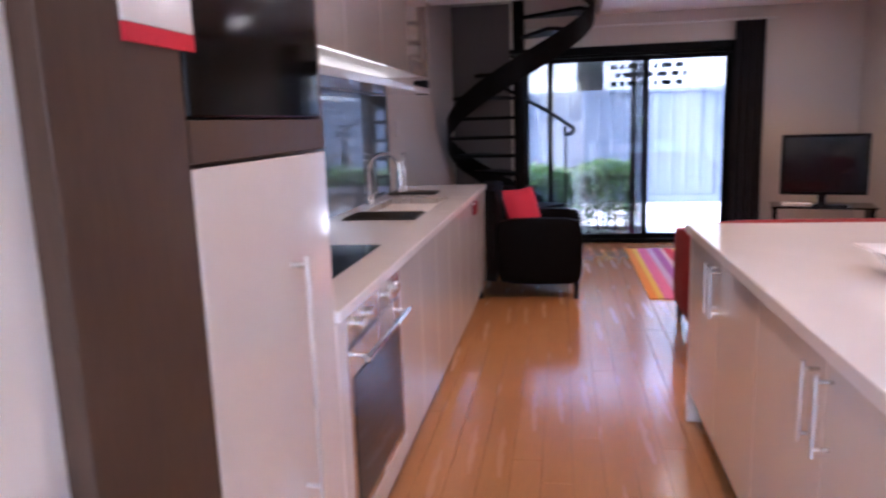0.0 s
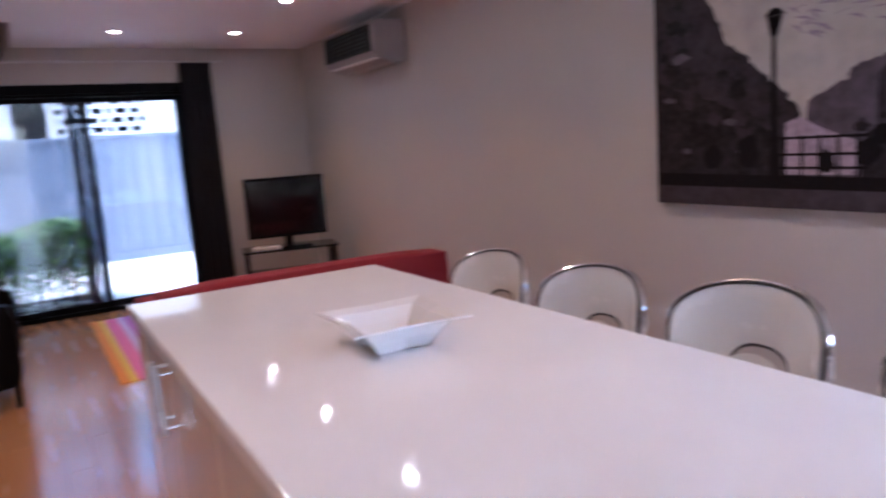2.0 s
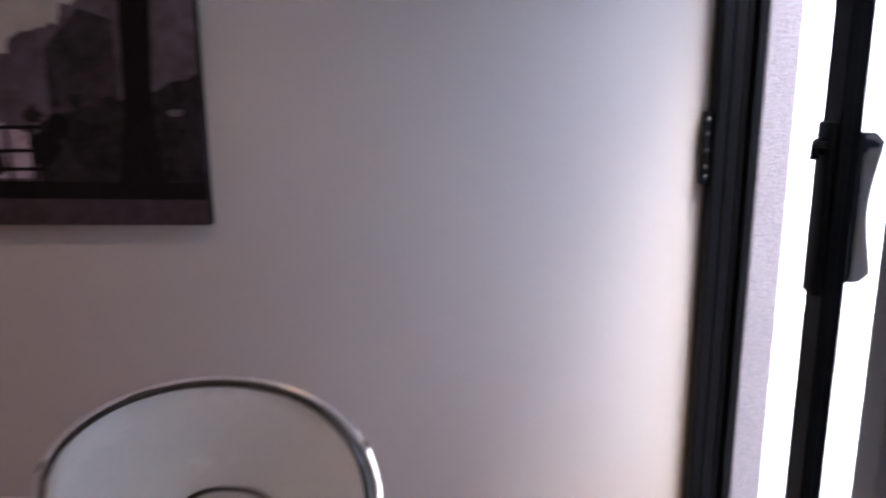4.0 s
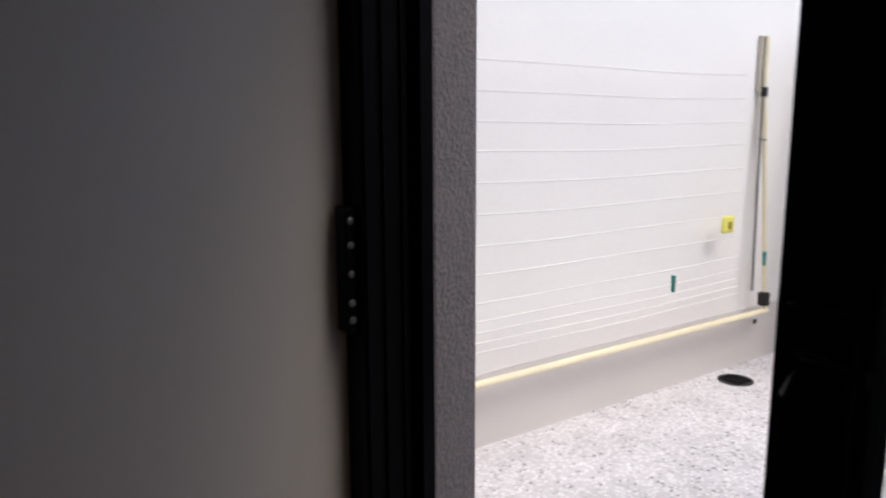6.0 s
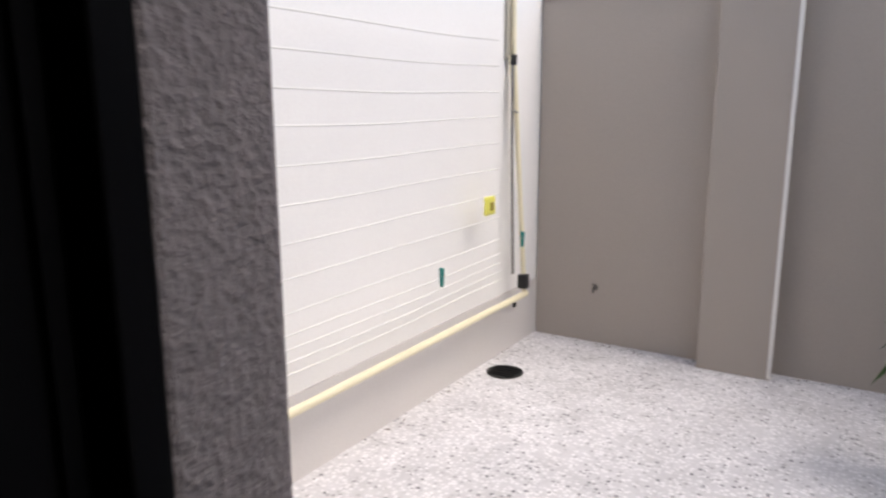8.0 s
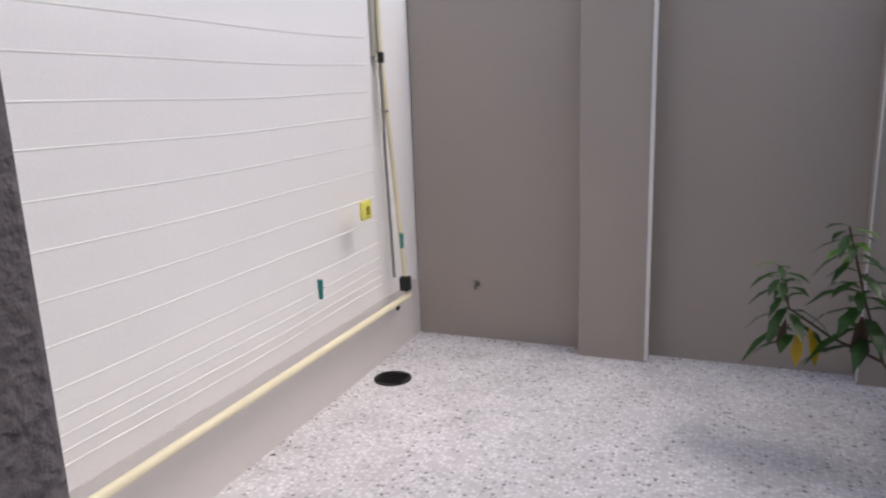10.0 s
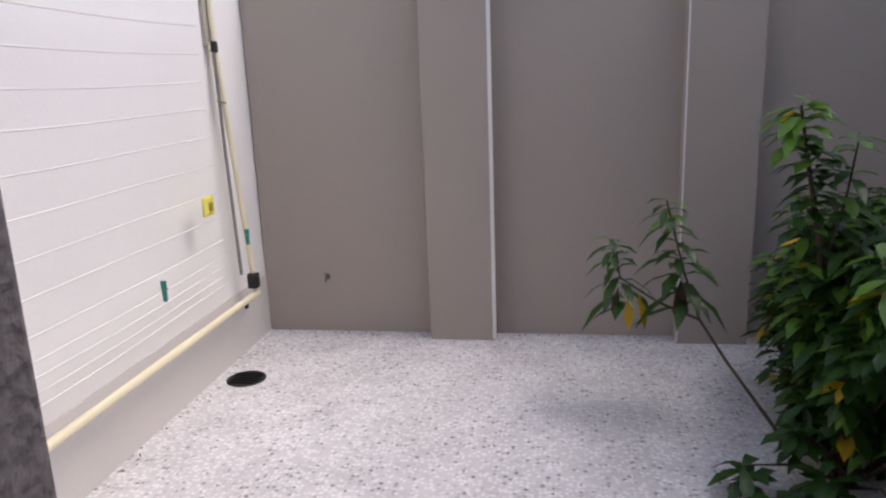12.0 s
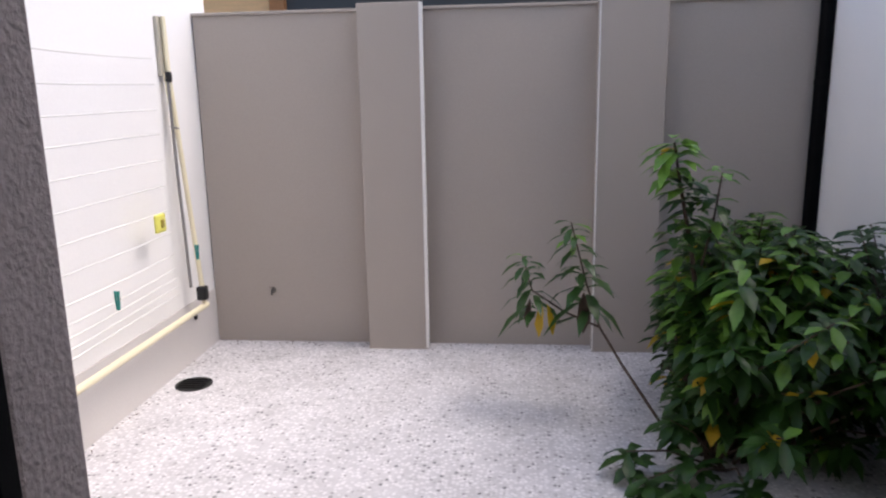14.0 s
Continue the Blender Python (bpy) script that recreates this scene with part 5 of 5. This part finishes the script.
dp = thing("downpipe", (0.56, YF + 0.08, ZG), "dark round rainwater downpipe in the courtyard corner", "downpipe")
part("pipe", tube(B(), [(0.532, YF + 0.05, ZG), (0.532, YF + 0.05, 3.4)], 0.042, 18), M_BLACK, dp, smooth=True)
for z in (0.5, 1.6, 2.7):
    part("strap", lathe(B(), [(0.045, -0.015), (0.045, 0.015)], (0.532, YF + 0.05, z), 18), M_DARKMETAL, dp)
pp = thing("pipe_stub", (0.72, -3.1, ZG), "grey capped pipe standing among the leaves", "pipe")
part("pipe", tube(B(), [(0.90, -2.70, ZG), (0.90, -2.70, 0.74)], 0.035, 16), M_GREYPLASTIC, pp, smooth=True)
part("cap", lathe(B(), [(0.04, 0.74), (0.042, 0.78), (0.03, 0.795)], (0.90, -2.70, 0.0), 16), M_GREYPLASTIC, pp)

# neighbour's building seen over the boundary wall
rb = thing("rear_building", (5, -8, -0.12), "brown timber-clad building with dark eaves behind the wall", "house")
part("wall", box(B(), 1.0, -8.2, -0.12, 9.0, -8.0, 3.4), M_DARKROOF, rb)
for k in range(3):
    part("board", box(B(), 5.2 + 1.2 * k, -7.999, 1.5, 6.395 + 1.2 * k, -7.97, 3.5, 0.004, 1), M_TAN, rb)
part("post", box(B(), 5.0, -7.999, -0.12, 5.19, -7.9, 3.5, 0.01), M_BROWN, rb, "darker brown timber post")
part("roof", box(B(), 0.6, -12, 3.5, 9.5, -7.6, 3.62), M_DARKROOF, rb)

# ---- shrub ----
shrub = thing("shrub", (1.35, -2.35, ZG), "bushy green leafy shrub with a few yellow leaves on the paving", "shrub")
rnd = random.Random(23)
stems, tips = B(), []


def branch(pts, r0, r1):
    n = len(pts)
    tube(stems, pts, [r0 + (r1 - r0) * i / (n - 1) for i in range(n)], 7)


LV = B()


def whorl(p, up, n, length, young=0.0, yellow=0.0, slim=1.0, hang=0.0):
    """A spray of long leaves round a shoot."""
    up = Vector(up).normalized()
    a0 = rnd.uniform(0, 6.28)
    for k in range(n):
        a = a0 + 2.4 * k
        side = up.orthogonal().normalized()
        w = side * math.cos(a) + up.cross(side) * math.sin(a) + up * rnd.uniform(0.0, 0.55)
        r = rnd.random()
        mi = 2 if r < yellow else (1 if r < yellow + young else 0)
        q = Vector(p) - up * 0.010 * k * (length / 0.12)
        leaf(LV, q, w, length * rnd.uniform(0.75, 1.15), length * rnd.uniform(0.34, 0.46) * slim, rnd.uniform(0.25, 0.6) + hang * rnd.random(), mi)


base = Vector((1.42, -2.30, ZG))
# two long outlying shoots
p0 = [Vector((1.58, -2.35, -0.04)), Vector((1.70, -2.50, 0.12)), Vector((1.82, -2.68, 0.28)), Vector((1.91, -2.80, 0.42)), Vector((1.97, -2.88, 0.62)), Vector((2.05, -2.90, 0.93))]
branch(p0, 0.009, 0.004)
p1 = [p0[3], Vector((2.08, -2.86, 0.48)), Vector((2.24, -2.90, 0.58)), Vector((2.29, -2.90, 0.76))]
branch(p1, 0.006, 0.003)
# small upper sprays, and one full drooping spray below them on each shoot
for p, up, n, l_, y, hang in ((p0[5], (0.1, 0, 1), 9, 0.13, 0.4, 0.1), ((2.03, -2.90, 0.85), (0.1, 0, 1), 7, 0.14, 0.1, 0.2), ((2.00, -2.89, 0.75), (0.1, 0, 1), 8, 0.16, 0.0, 0.3), ((1.98, -2.88, 0.67), (0.1, 0, 1), 14, 0.21, 0.0, 0.7), (p1[3], (0.2, 0, 1), 8, 0.12, 0.1, 0.1), ((2.27, -2.90, 0.69), (0.2, 0, 1), 7, 0.14, 0.0, 0.2), ((2.245, -2.90, 0.60), (0.2, 0, 1), 12, 0.18, 0.0, 0.6)):
    whorl(p, up, n, l_, y, 0.0, 0.66, hang)
leaf(LV, (2.19, -2.86, 0.53), (0.1, 0.1, -1), 0.17, 0.06, 0.1, 2)
leaf(LV, (2.165, -2.86, 0.52), (-0.2, 0.2, -1), 0.15, 0.055, 0.1, 2)
leaf(LV, (1.985, -2.86, 0.58), (0.0, 0.1, -1), 0.19, 0.07, 0.1, 3)
leaf(LV, (2.25, -2.88, 0.54), (0.1, 0.1, -1), 0.14, 0.05, 0.1, 3)
# tall leader
p2 = [Vector((1.45, -2.50, ZG)), Vector((1.50, -2.50, 0.40)), Vector((1.56, -2.50, 0.85)), Vector((1.62, -2.50, 1.13)), Vector((1.66, -2.50, 1.34))]
branch([Vector((1.54, -2.50, 0.70)), Vector((1.48, -2.50, 1.00)), Vector((1.455, -2.50, 1.21))], 0.007, 0.003)
for q, n, l_, y in (((1.455, -2.50, 1.23), 8, 0.11, 0.9), ((1.465, -2.50, 1.11), 7, 0.12, 0.3), ((1.48, -2.50, 1.00), 8, 0.14, 0.2)):
    whorl(q, (-0.1, 0, 1), n, l_, y, 0.0, 0.9, 0.1)
branch(p2, 0.016, 0.005)
for i in range(16):
    f = i / 15
    seg = min(int(f * 3), 2) + 1
    q = p2[seg].lerp(p2[seg + 1], f * 3 - (seg - 1)) if seg < 4 else p2[4]
    whorl(q + Vector((rnd.uniform(-0.05, 0.05), rnd.uniform(-0.05, 0.05), 0)) * (2.0 - f), (0.15, 0, 1), 8, 0.14, 0.35 + 0.6 * (f > 0.85), 0.02, 0.9, 0.15)
# the mass of the bush
for k in range(300):
    u = rnd.random()
    c = Vector((1.15 + rnd.gauss(0, 0.34), -2.62 + rnd.gauss(0, 0.36), 0.08 + 0.92 * rnd.random() ** 0.85))
    c.x = max(0.62, min(c.x, 1.58 - 0.20 * (c.z - 0.3)))
    c.y = max(-3.45, min(c.y, -1.75))
    c.z = min(c.z, (0.98 if c.x > 1.1 else 0.92) - 0.5 * max(0, abs(c.x - 1.35) - 0.35) - 0.25 * rnd.random() ** 2)
    b = Vector((1.25 + rnd.uniform(-0.25, 0.25), -2.6 + rnd.uniform(-0.25, 0.25), ZG))
    mid = b.lerp(c, 0.55) + Vector((rnd.uniform(-0.05, 0.05), rnd.uniform(-0.05, 0.05), 0.06))
    branch([b, mid, c], 0.009, 0.003)
    up = (c - mid).normalized() + Vector((0, 0, 0.8))
    for s in (0.0, 0.07, 0.15, 0.24):
        whorl(c - (c - mid).normalized() * s, up, 8, rnd.uniform(0.09, 0.14), 0.36 if c.z > 0.6 else 0.08, 0.02)
for k in range(34):
    a = rnd.uniform(0, 6.28)
    c = Vector((0.75 + rnd.gauss(0, 0.14), -1.9 + rnd.gauss(0, 0.35), rnd.uniform(0.2, 1.5)))
    c.z = min(c.z, 1.5 if c.x < 0.64 else 0.95)
    b = Vector((0.72, -2.0, ZG))
    branch([b, b.lerp(c, 0.5) + Vector((0.01, 0, 0.05)), c], 0.006, 0.003)
    for s in (0.0, 0.08):
        whorl(c - Vector((0, 0, s)), (0.1, 0, 1), 7, rnd.uniform(0.11, 0.16), 0.1, 0.02)
whorl((1.66, -2.50, 1.36), (0.1, 0, 1), 7, 0.15, 1.0, 0.0, 0.95, 0.1)
# low sprigs on the paving
for p in ((1.86, -2.22, 0.06), (1.80, -2.05, 0.03), (1.70, -1.90, 0.10), (1.62, -2.15, 0.08), (1.50, -1.85, 0.14), (1.66, -2.32, 0.16)):
    branch([base, base.lerp(Vector(p), 0.6) + Vector((0, 0, 0.04)), p], 0.007, 0.003)
    whorl(p, (0.4, 0.1, 1), 9, 0.13)
    whorl(Vector(p) - Vector((0.03, 0, 0.03)), (0.4, 0.1, 1), 7, 0.12)
tagged(part("branchwork", stems, M_BARK, shrub, "thin brown branching stems", True), kind="stuff")
me = bpy.data.meshes.new("crown")
LV.to_mesh(me)
LV.free()
for m_ in (M_GREEN, M_NEWLEAF, M_YELLOW, M_DEADLEAF):
    me.materials.append(m_)
crown = new("crown", me)
crown.parent = shrub
crown.matrix_parent_inverse = shrub.matrix_world.inverted()
tagged(crown, "crown of long glossy green leaves")

# dead leaves blown against the boundary wall
rnd = random.Random(31)
bm = B()
for k in range(60):
    x, y = rnd.uniform(1.9, 4.25), YF + 0.012 + abs(rnd.gauss(0, 0.035))
    if k % 4 == 0:
        x, y = XC - 0.02 - abs(rnd.gauss(0, 0.03)), rnd.uniform(YF + 0.1, -1.0)
    a = rnd.uniform(0, 6.28)
    leaf(bm, (x, y, ZG + 0.003), (math.cos(a), math.sin(a), 0.12), rnd.uniform(0.012, 0.035), rnd.uniform(0.006, 0.014), 0.1)
tagged(finish("leaf_litter", bm, M_DEADLEAF), "small dead brown leaves along the foot of the wall", "leaf litter", "", "stuff")


# ---- floor boards ----
rnd = random.Random(3)
PW = 0.13
plank_meshes = {}
x = XW + 0.001
while x < XE - 0.02:
    w = min(PW, XE - 0.001 - x)
    y0, y1 = (-3.19, YN - 0.001) if x + w < XH and x > -0.95 else ((0.81, YN - 0.001) if x < -0.95 else (0.262, YN - 0.001))
    y = y0 - rnd.uniform(0, 1.6)
    while y < y1:
        ln_ = rnd.choice((1.8, 2.1, 2.4))
        a, b = max(y, y0), min(y + ln_, y1)
        if b - a > 0.02:
            key = (round(w, 3), round(b - a, 3))
            if key not in plank_meshes:
                bm = B()
                box(bm, -w / 2 + 0.0006, -(b - a) / 2 + 0.0006, -0.016, w / 2 - 0.0006, (b - a) / 2 - 0.0006, 0.0, 0.0015, 1)
                ob = finish("plank", bm, M_FLOOR)
                plank_meshes[key] = ob.data
            else:
                ob = new("plank", plank_meshes[key])
            ob.parent = floor
            ob.location = (x + w / 2, (a + b) / 2, FL)
        y += ln_
    x += PW
